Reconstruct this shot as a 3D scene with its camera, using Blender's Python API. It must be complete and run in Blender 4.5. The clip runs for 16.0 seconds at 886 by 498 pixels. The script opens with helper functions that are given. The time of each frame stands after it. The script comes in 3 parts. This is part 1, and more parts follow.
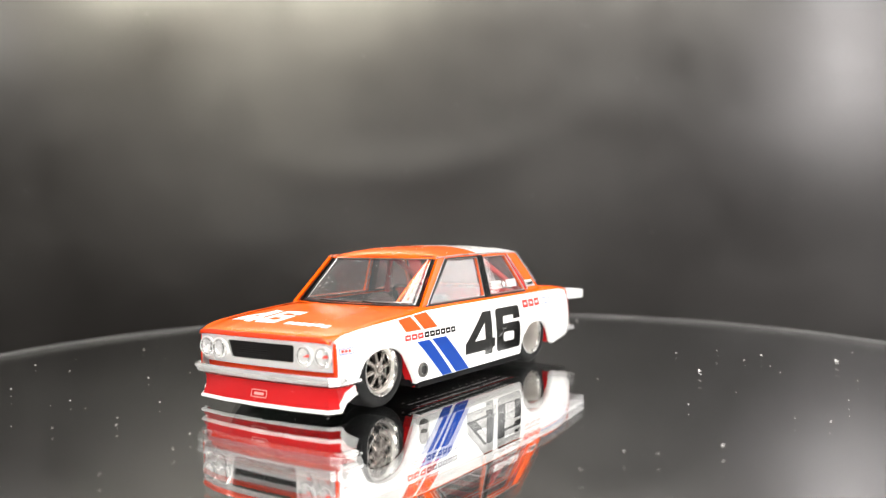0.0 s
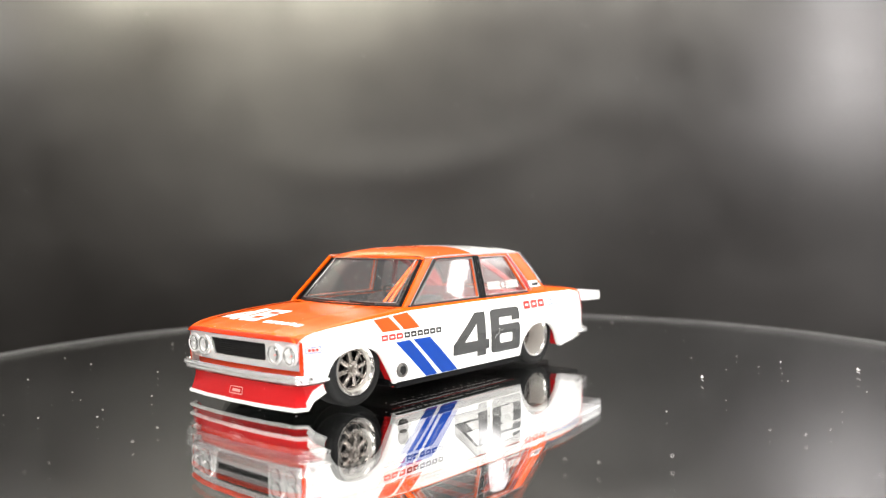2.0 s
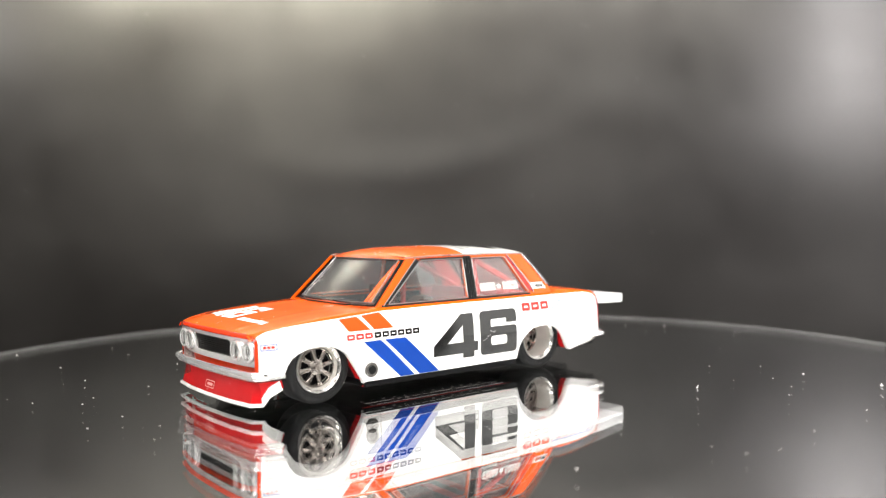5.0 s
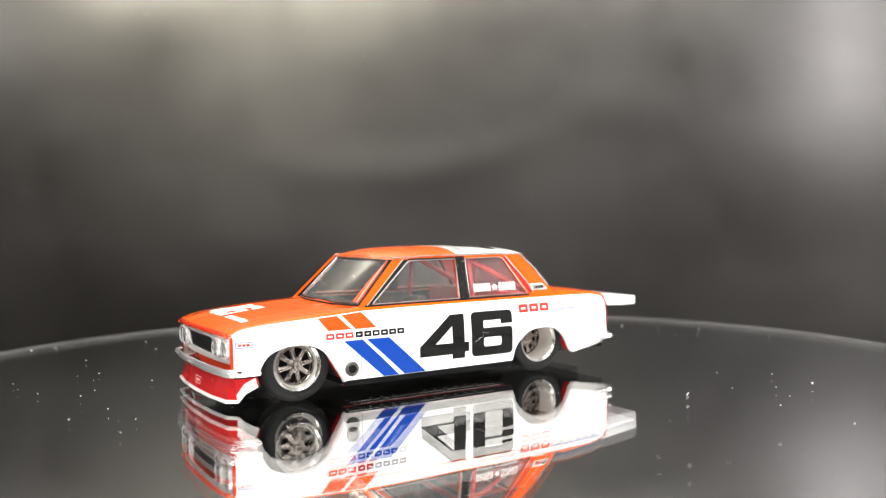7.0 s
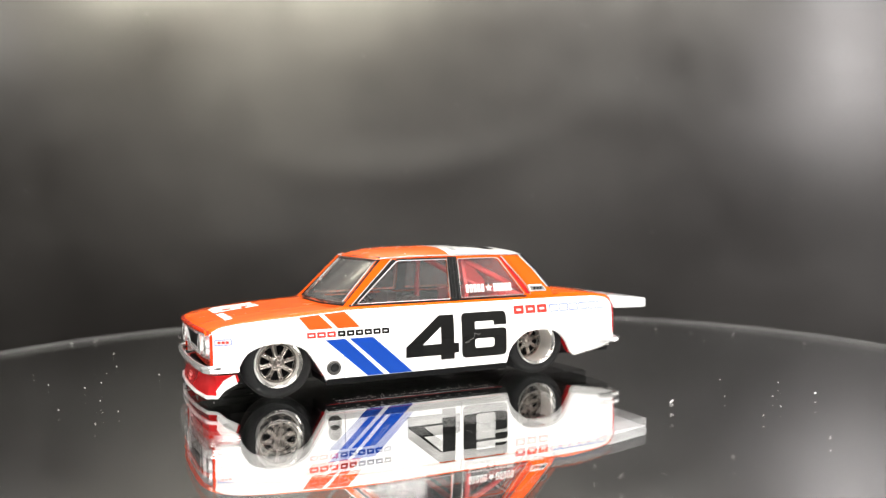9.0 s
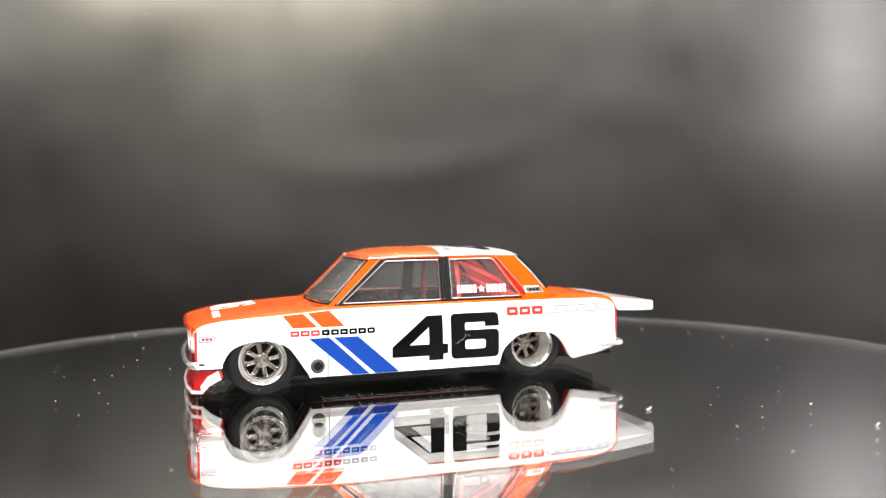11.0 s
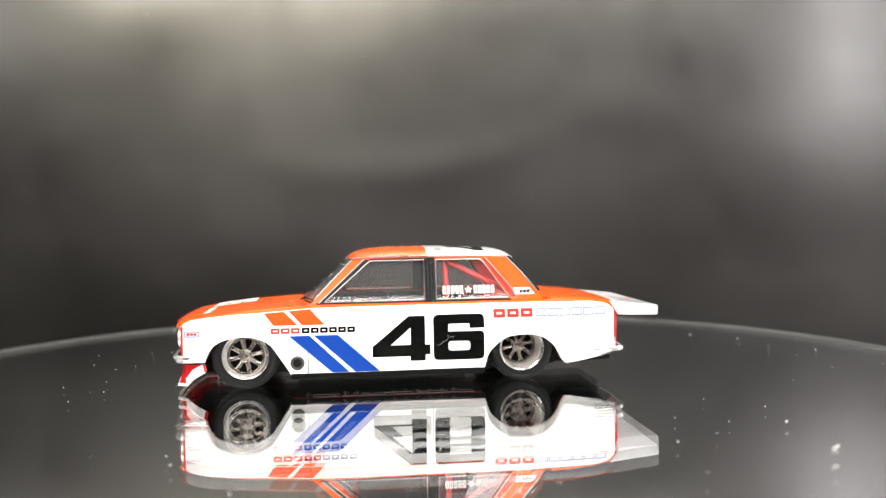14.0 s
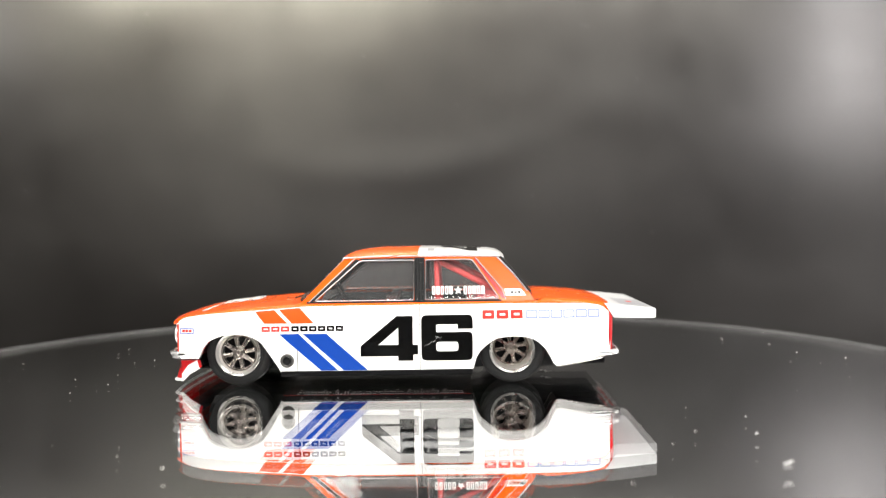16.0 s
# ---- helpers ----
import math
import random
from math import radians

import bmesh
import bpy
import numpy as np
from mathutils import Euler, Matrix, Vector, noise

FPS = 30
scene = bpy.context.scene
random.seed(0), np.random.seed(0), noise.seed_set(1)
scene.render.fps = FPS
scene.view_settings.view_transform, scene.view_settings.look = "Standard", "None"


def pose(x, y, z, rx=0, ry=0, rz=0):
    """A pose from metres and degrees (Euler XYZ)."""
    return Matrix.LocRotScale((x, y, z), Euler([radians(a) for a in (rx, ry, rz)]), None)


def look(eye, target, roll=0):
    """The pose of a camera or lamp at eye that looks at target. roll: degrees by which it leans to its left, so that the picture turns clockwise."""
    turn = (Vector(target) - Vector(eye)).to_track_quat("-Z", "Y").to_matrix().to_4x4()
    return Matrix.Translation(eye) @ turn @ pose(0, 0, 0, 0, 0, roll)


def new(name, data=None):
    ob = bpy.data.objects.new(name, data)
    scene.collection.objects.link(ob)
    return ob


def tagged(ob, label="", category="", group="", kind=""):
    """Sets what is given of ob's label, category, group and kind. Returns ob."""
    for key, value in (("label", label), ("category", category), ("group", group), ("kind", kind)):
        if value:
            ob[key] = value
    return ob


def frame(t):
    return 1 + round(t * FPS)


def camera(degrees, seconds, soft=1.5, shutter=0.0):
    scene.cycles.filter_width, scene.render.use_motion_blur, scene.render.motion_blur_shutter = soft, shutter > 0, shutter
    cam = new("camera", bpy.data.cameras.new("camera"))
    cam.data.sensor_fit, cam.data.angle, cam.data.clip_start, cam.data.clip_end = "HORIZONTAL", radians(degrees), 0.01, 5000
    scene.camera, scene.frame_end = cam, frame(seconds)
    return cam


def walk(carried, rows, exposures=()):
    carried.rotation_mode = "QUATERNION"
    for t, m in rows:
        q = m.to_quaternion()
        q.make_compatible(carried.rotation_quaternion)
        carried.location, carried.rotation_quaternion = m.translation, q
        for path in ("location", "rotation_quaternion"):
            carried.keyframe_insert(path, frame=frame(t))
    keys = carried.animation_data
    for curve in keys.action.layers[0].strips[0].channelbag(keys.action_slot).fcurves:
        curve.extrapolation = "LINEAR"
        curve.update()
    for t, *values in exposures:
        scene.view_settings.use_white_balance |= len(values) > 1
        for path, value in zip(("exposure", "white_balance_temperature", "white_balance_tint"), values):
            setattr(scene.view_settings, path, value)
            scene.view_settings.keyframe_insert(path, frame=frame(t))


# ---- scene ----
# One still camera before a small turntable.
EYE = Vector((0.0, -0.12981, 0.0224))
AIM = Vector((math.sin(radians(1.829)) * math.cos(radians(1.88)), math.cos(radians(1.829)) * math.cos(radians(1.88)), -math.sin(radians(1.88))))
cam = camera(54.68, 16.0, soft=1.25)
cam.data.dof.use_dof = True
cam.data.dof.focus_distance = 0.114
cam.data.dof.aperture_fstop = 24.0
walk(cam, [(0.0, look(EYE, EYE + AIM, -0.888)), (16.0, look(EYE, EYE + AIM, -0.888))], exposures=[(0.0, 0.0), (6.0, -0.04), (16.0, -0.1)])

# ---- light ----
world = bpy.data.worlds.new("studio_dark")
scene.world = world
world.use_nodes = True
world.node_tree.nodes["Background"].inputs[0].default_value = (0.9, 0.95, 1.0, 1)
world.node_tree.nodes["Background"].inputs[1].default_value = 0.02


def panel_light(name, eye, target, sx, sy, watts, colour, spread=180):
    data = bpy.data.lights.new(name, "AREA")
    data.shape, data.size, data.size_y, data.energy, data.color = "RECTANGLE", sx, sy, watts, colour
    data.spread = radians(spread)
    ob = new(name, data)
    ob.matrix_world = look(eye, target)
    return tagged(ob, kind="structure")


panel_light("led_panel_right", (0.13, -0.20, 0.27), (0, 0, 0.01), 0.16, 0.12, 0.92, (1.0, 0.975, 0.925))
panel_light("led_panel_left", (-0.13, -0.22, 0.27), (0, 0, 0.01), 0.16, 0.12, 1.08, (1.0, 0.965, 0.905))
panel_light("led_panel_top", (0.0, -0.03, 0.32), (0, 0, 0.0), 0.24, 0.10, 0.95, (1.0, 0.975, 0.92))
panel_light("led_panel_front", (0.02, -0.27, 0.104), (0, 0, 0.0), 0.13, 0.02, 0.26, (1.0, 0.975, 0.93))
panel_light("led_panel_side", (0.238, -0.015, 0.045), (0, -0.015, 0.02), 0.12, 0.15, 0.15, (1.0, 0.985, 0.95))
panel_light("led_panel_side_upper", (0.238, 0.07, 0.085), (0, 0.03, 0.02), 0.07, 0.08, 0.075, (1.0, 0.985, 0.96))
# Added out-of-view fills that brighten the backdrop's top and corners, glare included.
panel_light("fill_back_left", (-0.045, 0.081, 0.109), (-0.045, 0.10, 0.107), 0.11, 0.008, 1.6, (1.0, 0.97, 0.78))
panel_light("fill_back_centre", (0.058, 0.081, 0.109), (0.058, 0.10, 0.107), 0.07, 0.008, 0.42, (1.0, 0.97, 0.86))
panel_light("fill_side_right", (0.155, 0.030, 0.078), (0.132, 0.10, 0.030), 0.02, 0.075, 0.21, (1.0, 0.955, 0.945), 160)
panel_light("fill_side_left", (-0.150, 0.045, 0.094), (-0.122, 0.10, 0.062), 0.016, 0.024, 0.014, (1.0, 0.98, 0.95), 80)

# ---- materials ----


def nodes_of(name):
    m = bpy.data.materials.new(name)
    m.use_nodes = True
    t = m.node_tree
    return m, t, t.nodes["Principled BSDF"]


def noise_node(t, scale, detail=4.0, rough=0.6):
    c = t.nodes.new("ShaderNodeTexCoord")
    n = t.nodes.new("ShaderNodeTexNoise")
    n.inputs["Scale"].default_value, n.inputs["Detail"].default_value, n.inputs["Roughness"].default_value = scale, detail, rough
    t.links.new(c.outputs["Object"], n.inputs["Vector"])
    return n


def surface(name, colour, rough=0.4, metal=0.0, coat=0.0, vary=0.08, scale=300.0, bump=0.0, bump_scale=2500.0, spread=0.06, spec=0.5):
    """A painted, plastic or metal surface with two scales of variation and a fine relief."""
    m, t, b = nodes_of(name)
    low = rough - spread if rough < 0.02 else max(0.02, rough - spread)
    big, fine = noise_node(t, scale), noise_node(t, scale * 9, 2.0)
    mix = t.nodes.new("ShaderNodeMix")
    mix.data_type = "RGBA"
    mix.inputs["A"].default_value = (*[c * (1 - vary) for c in colour], 1)
    mix.inputs["B"].default_value = (*[min(1, c * (1 + vary)) for c in colour], 1)
    add = t.nodes.new("ShaderNodeMath")
    add.operation = "MULTIPLY_ADD"
    add.inputs[1].default_value = 0.4
    t.links.new(fine.outputs[0], add.inputs[0])
    sub = t.nodes.new("ShaderNodeMath")
    sub.operation = "MULTIPLY_ADD"
    sub.inputs[1].default_value, sub.inputs[2].default_value = 1.2, -0.3
    t.links.new(big.outputs[0], sub.inputs[0])
    t.links.new(sub.outputs[0], add.inputs[2])
    t.links.new(add.outputs[0], mix.inputs["Factor"])
    t.links.new(mix.outputs["Result"], b.inputs["Base Color"])
    ramp = t.nodes.new("ShaderNodeMapRange")
    ramp.inputs["From Min"].default_value, ramp.inputs["From Max"].default_value = 0.3, 0.7
    ramp.inputs["To Min"].default_value, ramp.inputs["To Max"].default_value = low, rough + spread
    t.links.new(big.outputs[0], ramp.inputs["Value"])
    t.links.new(ramp.outputs[0], b.inputs["Roughness"])
    b.inputs["Metallic"].default_value = metal
    b.inputs["Specular IOR Level"].default_value = spec
    b.inputs["Coat Weight"].default_value = coat
    b.inputs["Coat Roughness"].default_value = 0.06
    if bump:
        g = noise_node(t, bump_scale, 2.0)
        bp = t.nodes.new("ShaderNodeBump")
        bp.inputs["Strength"].default_value, bp.inputs["Distance"].default_value = bump, 0.0001
        t.links.new(g.outputs[0], bp.inputs["Height"])
        t.links.new(bp.outputs[0], b.inputs["Normal"])
    return m


def clear(name, colour, ior, rough=0.01, haze=0.0):
    """Clear plastic; haze is the share that scatters instead of passing through."""
    m, t, b = nodes_of(name)
    b.inputs["Base Color"].default_value = (*colour, 1)
    b.inputs["Transmission Weight"].default_value = 1.0 - haze
    b.inputs["IOR"].default_value = ior
    n = noise_node(t, 120.0)
    ramp = t.nodes.new("ShaderNodeMapRange")
    ramp.inputs["To Min"].default_value, ramp.inputs["To Max"].default_value = rough * 0.5, rough * 1.5
    t.links.new(n.outputs[0], ramp.inputs["Value"])
    t.links.new(ramp.outputs[0], b.inputs["Roughness"])
    return m


ORANGE = surface("orange_gloss_paint", (0.84, 0.102, 0.002), 0.22, coat=0.1, vary=0.05, bump=0.015, spec=0.24)
# the orange body paint again, with the nose's shade put into its colour
SHADED_ORANGE = surface("shaded_orange_gloss_paint", (0.66, 0.035, 0.004), 0.2, coat=0.5, vary=0.05, bump=0.015)
WHITE = surface("white_gloss_paint", (0.82, 0.81, 0.80), 0.3, coat=0.7, vary=0.03, bump=0.015)
RED = surface("red_gloss_paint", (0.46, 0.010, 0.012), 0.22, coat=0.3, vary=0.06, bump=0.015, spec=0.3)
RED_IN = surface("red_interior_plastic", (0.50, 0.03, 0.03), 0.5, vary=0.1)
SEAT = surface("dark_seat_plastic", (0.05, 0.03, 0.028), 0.5, vary=0.1)
DECAL_RED = surface("red_printed_ink", (0.62, 0.03, 0.02), 0.5, vary=0.06, spec=0.25)
DECAL_ORANGE = surface("orange_printed_ink", (0.74, 0.075, 0.006), 0.5, vary=0.06, spec=0.14)
BLUE = surface("blue_printed_ink", (0.003, 0.045, 0.30), 0.5, vary=0.06, spec=0.12)
INK = surface("black_printed_ink", (0.004, 0.004, 0.004), 0.07, vary=0.2, spec=0.5, spread=0.03)
WHITE_INK = surface("white_printed_ink", (0.80, 0.79, 0.78), 0.45, vary=0.04)
PALE_INK = surface("pale_blue_printed_ink", (0.13, 0.2, 0.52), 0.5, vary=0.1)
SILVER_INK = surface("silver_printed_ink", (0.34, 0.34, 0.36), 0.4, vary=0.06, spec=0.3)
GREY_INK = surface("grey_printed_ink", (0.25, 0.25, 0.26), 0.45, vary=0.1)
BRIGHT = surface("bright_trim_strip", (0.36, 0.34, 0.335), 0.32, metal=0.95, vary=0.08)
REFLECTOR = surface("pale_lamp_reflector", (0.5, 0.49, 0.49), 0.4, metal=0.5, vary=0.06)
PEWTER = surface("dark_pewter_plastic", (0.11, 0.105, 0.10), 0.35, metal=0.6, vary=0.15)
UNSEEN_DARK = surface("unseen_dark_cloth", (0.035, 0.035, 0.036), 0.9, vary=0.2, scale=30)
PINK_INK = surface("pale_pink_printed_ink", (0.72, 0.30, 0.28), 0.5, vary=0.08)
CHROME = surface("bright_plated_plastic", (0.9, 0.9, 0.9), 0.24, metal=0.62, vary=0.03, scale=60)
BARREL = surface("satin_silver_paint", (0.72, 0.70, 0.66), 0.35, metal=0.5, vary=0.08)
POLISHED = surface("polished_plated_plastic", (0.92, 0.92, 0.92), 0.18, metal=0.78, vary=0.03, scale=60, spread=0.02)
SILVER = surface("silver_wheel_paint", (0.46, 0.445, 0.43), 0.28, metal=0.97, vary=0.08)
BRONZE = surface("dull_gunmetal_paint", (0.25, 0.222, 0.205), 0.27, metal=0.95, vary=0.15, scale=600)
RUBBER = surface("black_tyre_rubber", (0.010, 0.010, 0.0105), 0.55, vary=0.3, scale=500, bump=0.25, spec=0.14)
BLACK = surface("black_chassis_plastic", (0.004, 0.004, 0.0045), 0.6, vary=0.3, scale=500, bump=0.1, spec=0.08)
TRIM = surface("black_satin_trim", (0.006, 0.006, 0.0065), 0.42, vary=0.2, spec=0.25)
WING_PAINT = surface("pale_silver_paint", (0.70, 0.70, 0.71), 0.34, coat=0.3, vary=0.06)
LENS = clear("clear_lamp_lens", (1, 1, 1), 1.45, 0.03)
GLASS = clear("clear_window_plastic", (0.97, 0.97, 0.98), 1.45, 0.012, 0.02)
ACRYLIC = clear("clear_acrylic_sheet", (0.985, 0.99, 0.99), 1.49, 0.001)
MIRROR = surface("mirror_backing", (0.82, 0.82, 0.82), 0.004, metal=1.0, vary=0.02, scale=60, spread=0.003)
DUST = surface("pale_dust", (0.75, 0.74, 0.72), 0.9, vary=0.1)
BASE = surface("black_moulded_plastic", (0.015, 0.015, 0.016), 0.5, vary=0.2, bump=0.2)
BACK = surface("black_backdrop_card", (0.0084, 0.0073, 0.0069), 0.45, vary=0.32, scale=20, bump=0.4, bump_scale=900, spread=0.09, spec=0.38)


def buckle(m, scale, depth):
    """Adds the slow buckles of a thin card under its fine relief."""
    t = m.node_tree
    fine = next(n for n in t.nodes if n.type == "BUMP")
    slow = noise_node(t, scale, 2.0, 0.3)
    bp = t.nodes.new("ShaderNodeBump")
    bp.inputs["Strength"].default_value, bp.inputs["Distance"].default_value = 1.0, depth
    t.links.new(slow.outputs[0], bp.inputs["Height"])
    t.links.new(bp.outputs[0], fine.inputs["Normal"])


buckle(BACK, 20.0, 0.0024)
CARD_LINT = surface("grey_lint", (0.05, 0.05, 0.052), 0.9, vary=0.2)
BOOTH = surface("pale_grey_foam_panel", (0.52, 0.52, 0.515), 0.8, vary=0.05, scale=30)
UNSEEN_GREY = surface("unseen_mid_grey_panel", (0.24, 0.238, 0.235), 0.85, vary=0.08, scale=30)
FROST = surface("sawn_acrylic_edge", (0.09, 0.09, 0.09), 0.7, vary=0.25, scale=200)

# ---- mesh helpers: sizes in millimetres ----
MM = 0.001


def part(name, bm, material, parent=None, label="", shift=(0, 0, 0), sharp=38, merge=True):
    """Links a bmesh, drawn in millimetres, as one mesh object under a thing or a part."""
    if merge:
        bmesh.ops.remove_doubles(bm, verts=bm.verts, dist=1e-4)
    bmesh.ops.recalc_face_normals(bm, faces=bm.faces)
    bmesh.ops.transform(bm, matrix=Matrix.Scale(MM, 4) @ Matrix.Translation(shift), verts=bm.verts)
    me = bpy.data.meshes.new(name)
    bm.to_mesh(me)
    bm.free()
    me.materials.append(material)
    me.polygons.foreach_set("use_smooth", [True] * len(me.polygons))
    me.set_sharp_from_angle(angle=radians(sharp))
    ob = new(name, me)
    if parent:
        ob.parent = parent
    return tagged(ob, label=label)


def grid(nu, nv, f):
    """A sheet of nu by nv cells; f(u, v) gives the place for u and v from 0 to 1."""
    bm = bmesh.new()
    rows = [[bm.verts.new(f(i / nu, j / nv)) for j in range(nv + 1)] for i in range(nu + 1)]
    for i in range(nu):
        for j in range(nv):
            bm.faces.new((rows[i][j], rows[i + 1][j], rows[i + 1][j + 1], rows[i][j + 1]))
    return bm


def loft(rings, cap=True, closed=True):
    """A skin through rings of equal length."""
    bm = bmesh.new()
    vs = [[bm.verts.new(p) for p in r] for r in rings]
    n = len(rings[0])
    for a, b in zip(vs, vs[1:]):
        for j in range(n if closed else n - 1):
            k = (j + 1) % n
            bm.faces.new((a[j], a[k], b[k], b[j]))
    if cap and closed:
        bm.faces.new(vs[0])
        bm.faces.new(vs[-1][::-1])
    return bm


def tube(path, r, n=8, flat=1.0, cap=True):
    """A round rod along a path; flat squeezes it upright."""
    rings = []
    pts = [Vector(p) for p in path]
    for i, p in enumerate(pts):
        d = (pts[min(i + 1, len(pts) - 1)] - pts[max(i - 1, 0)]).normalized()
        up = Vector((0, 0, 1)) if abs(d.z) < 0.95 else Vector((1, 0, 0))
        a = d.cross(up).normalized()
        b = a.cross(d)
        rings.append([p + r * (math.cos(q) * a + flat * math.sin(q) * b) for q in (2 * math.pi * k / n for k in range(n))])
    return loft(rings, cap)


def lathe(profile, centre, sg, n=48):
    """Turns (y, r) pairs round the y axis through centre (x, z)."""
    bm = bmesh.new()
    rings = []
    for y, r in profile:
        rings.append([bm.verts.new((centre[0] + r * math.cos(2 * math.pi * k / n), sg * y, centre[1] + r * math.sin(2 * math.pi * k / n))) for k in range(n)])
    for a, b in zip(rings, rings[1:]):
        for j in range(n):
            bm.faces.new((a[j], a[(j + 1) % n], b[(j + 1) % n], b[j]))
    return bm


def rounded(pts, r, steps=4):
    """A polygon with its corners rounded; r is one radius or one for each corner."""
    out = []
    n = len(pts)
    for i in range(n):
        p, a, b = Vector(pts[i]), Vector(pts[i - 1]), Vector(pts[(i + 1) % n])
        rr = r[i] if isinstance(r, (list, tuple)) else r
        if rr <= 0:
            out.append(tuple(p))
            continue
        s, e = p + (a - p).normalized() * rr, p + (b - p).normalized() * rr
        for k in range(steps + 1):
            q = k / steps
            out.append(tuple((1 - q) ** 2 * s + 2 * q * (1 - q) * p + q * q * e))
    return out


def rect(x0, z0, x1, z1, r=0.0):
    return rounded([(x0, z0), (x1, z0), (x1, z1), (x0, z1)], r)


def sheet(loops, f, thick=0.0, step=(2.0, 1.0)):
    """Fills 2D loops (the later ones are holes), cuts the fill finely enough to bend and lays it on the surface f(u, v)."""
    bm = bmesh.new()
    for loop in loops:
        vs = [bm.verts.new((p[0], p[1], 0)) for p in loop]
        for a, b in zip(vs, vs[1:] + vs[:1]):
            bm.edges.new((a, b))
    bmesh.ops.triangle_fill(bm, use_beauty=True, use_dissolve=False, edges=bm.edges[:], normal=(0, 0, 1))
    for axis in (0, 1):
        lo, hi = min(v.co[axis] for v in bm.verts), max(v.co[axis] for v in bm.verts)
        k = math.ceil((lo + 1e-3) / step[axis])
        while k * step[axis] < hi - 1e-3:
            co, no = [0, 0, 0], [0, 0, 0]
            co[axis], no[axis] = k * step[axis], 1
            bmesh.ops.bisect_plane(bm, geom=bm.verts[:] + bm.edges[:] + bm.faces[:], dist=1e-5, plane_co=co, plane_no=no)
            k += 1
    for v in bm.verts:
        v.co = f(v.co.x, v.co.y)
    if thick:
        bmesh.ops.recalc_face_normals(bm, faces=bm.faces)
        bmesh.ops.solidify(bm, geom=bm.faces[:], thickness=thick)
    return bm


def block(x0, y0, z0, x1, y1, z1, r=0.3):
    bm = bmesh.new()
    bmesh.ops.create_cube(bm, size=1, matrix=Matrix.Translation(((x0 + x1) / 2, (y0 + y1) / 2, (z0 + z1) / 2)) @ Matrix.Diagonal((x1 - x0, y1 - y0, z1 - z0, 1)))
    if r:
        bmesh.ops.bevel(bm, geom=bm.edges[:], offset=r, segments=3, affect="EDGES", profile=0.5)
    return bm


def line(x, xs, ys):
    return float(np.interp(x, xs, ys))


# ---- the booth ----


def booth():
    """A black card sweeps up behind the turntable; unseen panels, toned for bounce and reflections, close the rest of
    the light box.
    """
    def sweep(u, v):
        x = -245 + 490 * u
        if v < 0.2:
            y, z = -425 + (76 + 425) * v / 0.2, -36.0
        elif v < 0.3:
            a = (v - 0.2) / 0.1 * math.pi / 2
            y, z = 76 + 24 * math.sin(a), -36 + 24 * (1 - math.cos(a))
        else:
            y, z = 100.0, -12 + 362 * ((v - 0.3) / 0.7) ** 1.5
            k = min(1, (z + 12) / 30)
            y += k * (0.8 * math.sin(x * 0.027 + z * 0.04) + 0.5 * math.sin(x * 0.056 - z * 0.035 + 1.3) + 0.3 * math.sin(x * 0.015 - z * 0.08))
            # one sagging crease across the middle, with a fainter one beside it
            sag = z - 35 - 12 * ((x + 12) / 52) ** 2
            y -= 0.6 * math.exp(-(sag / 6.0) ** 2) * math.exp(-((x - 2) / 34) ** 2)
            dip = z - 52 + 0.25 * (x - 55)
            y -= 0.35 * math.exp(-(dip / 8) ** 2) * math.exp(-((x - 62) / 26) ** 2)
        return (x, y, z)
    card = part("backdrop", grid(160, 240, sweep), BACK, sharp=80)
    rnd = random.Random(21)
    lint = bmesh.new()
    for k in range(46):
        v = 0.3 + 0.7 * (rnd.uniform(20, 96) / 362) ** (1 / 1.5)
        x, y, z = sweep(rnd.uniform(0.27, 0.77), v)
        bmesh.ops.create_icosphere(lint, subdivisions=1, radius=rnd.choice((0.1, 0.13, 0.16, 0.22)), matrix=Matrix.Translation((x, y - 0.05, z)) @ Matrix.Diagonal((rnd.uniform(0.7, 1.6), 0.5, rnd.uniform(0.7, 1.4), 1)))
    tagged(part("card_lint", lint, CARD_LINT, card, "faint grey lint on the card", merge=False), kind="stuff")
    tagged(card, "black card sweep rising behind the turntable, lit along its top", "backdrop", kind="structure")
    # added walls out of view; the west grey is set to temper reflections
    for name, box in (("wall_west", (-255, -430, -40, -246, 175, 350)), ("wall_east", (246, -430, -40, 255, 175, 350)),
                      ("wall_south", (-255, -440, -40, 255, -430, 350)), ("ceiling", (-255, -430, 350, 255, 175, 358))):
        tagged(part(name, block(*box, r=0), {"wall_south": UNSEEN_DARK, "wall_west": UNSEEN_GREY}.get(name, BOOTH)), {"wall_south": "unseen matt dark sheet added behind the camera", "wall_west": "unseen matt mid-grey panel added to temper reflections"}.get(name, "unseen matt pale grey panel added for bounce light"), "wall", kind="structure")


booth()


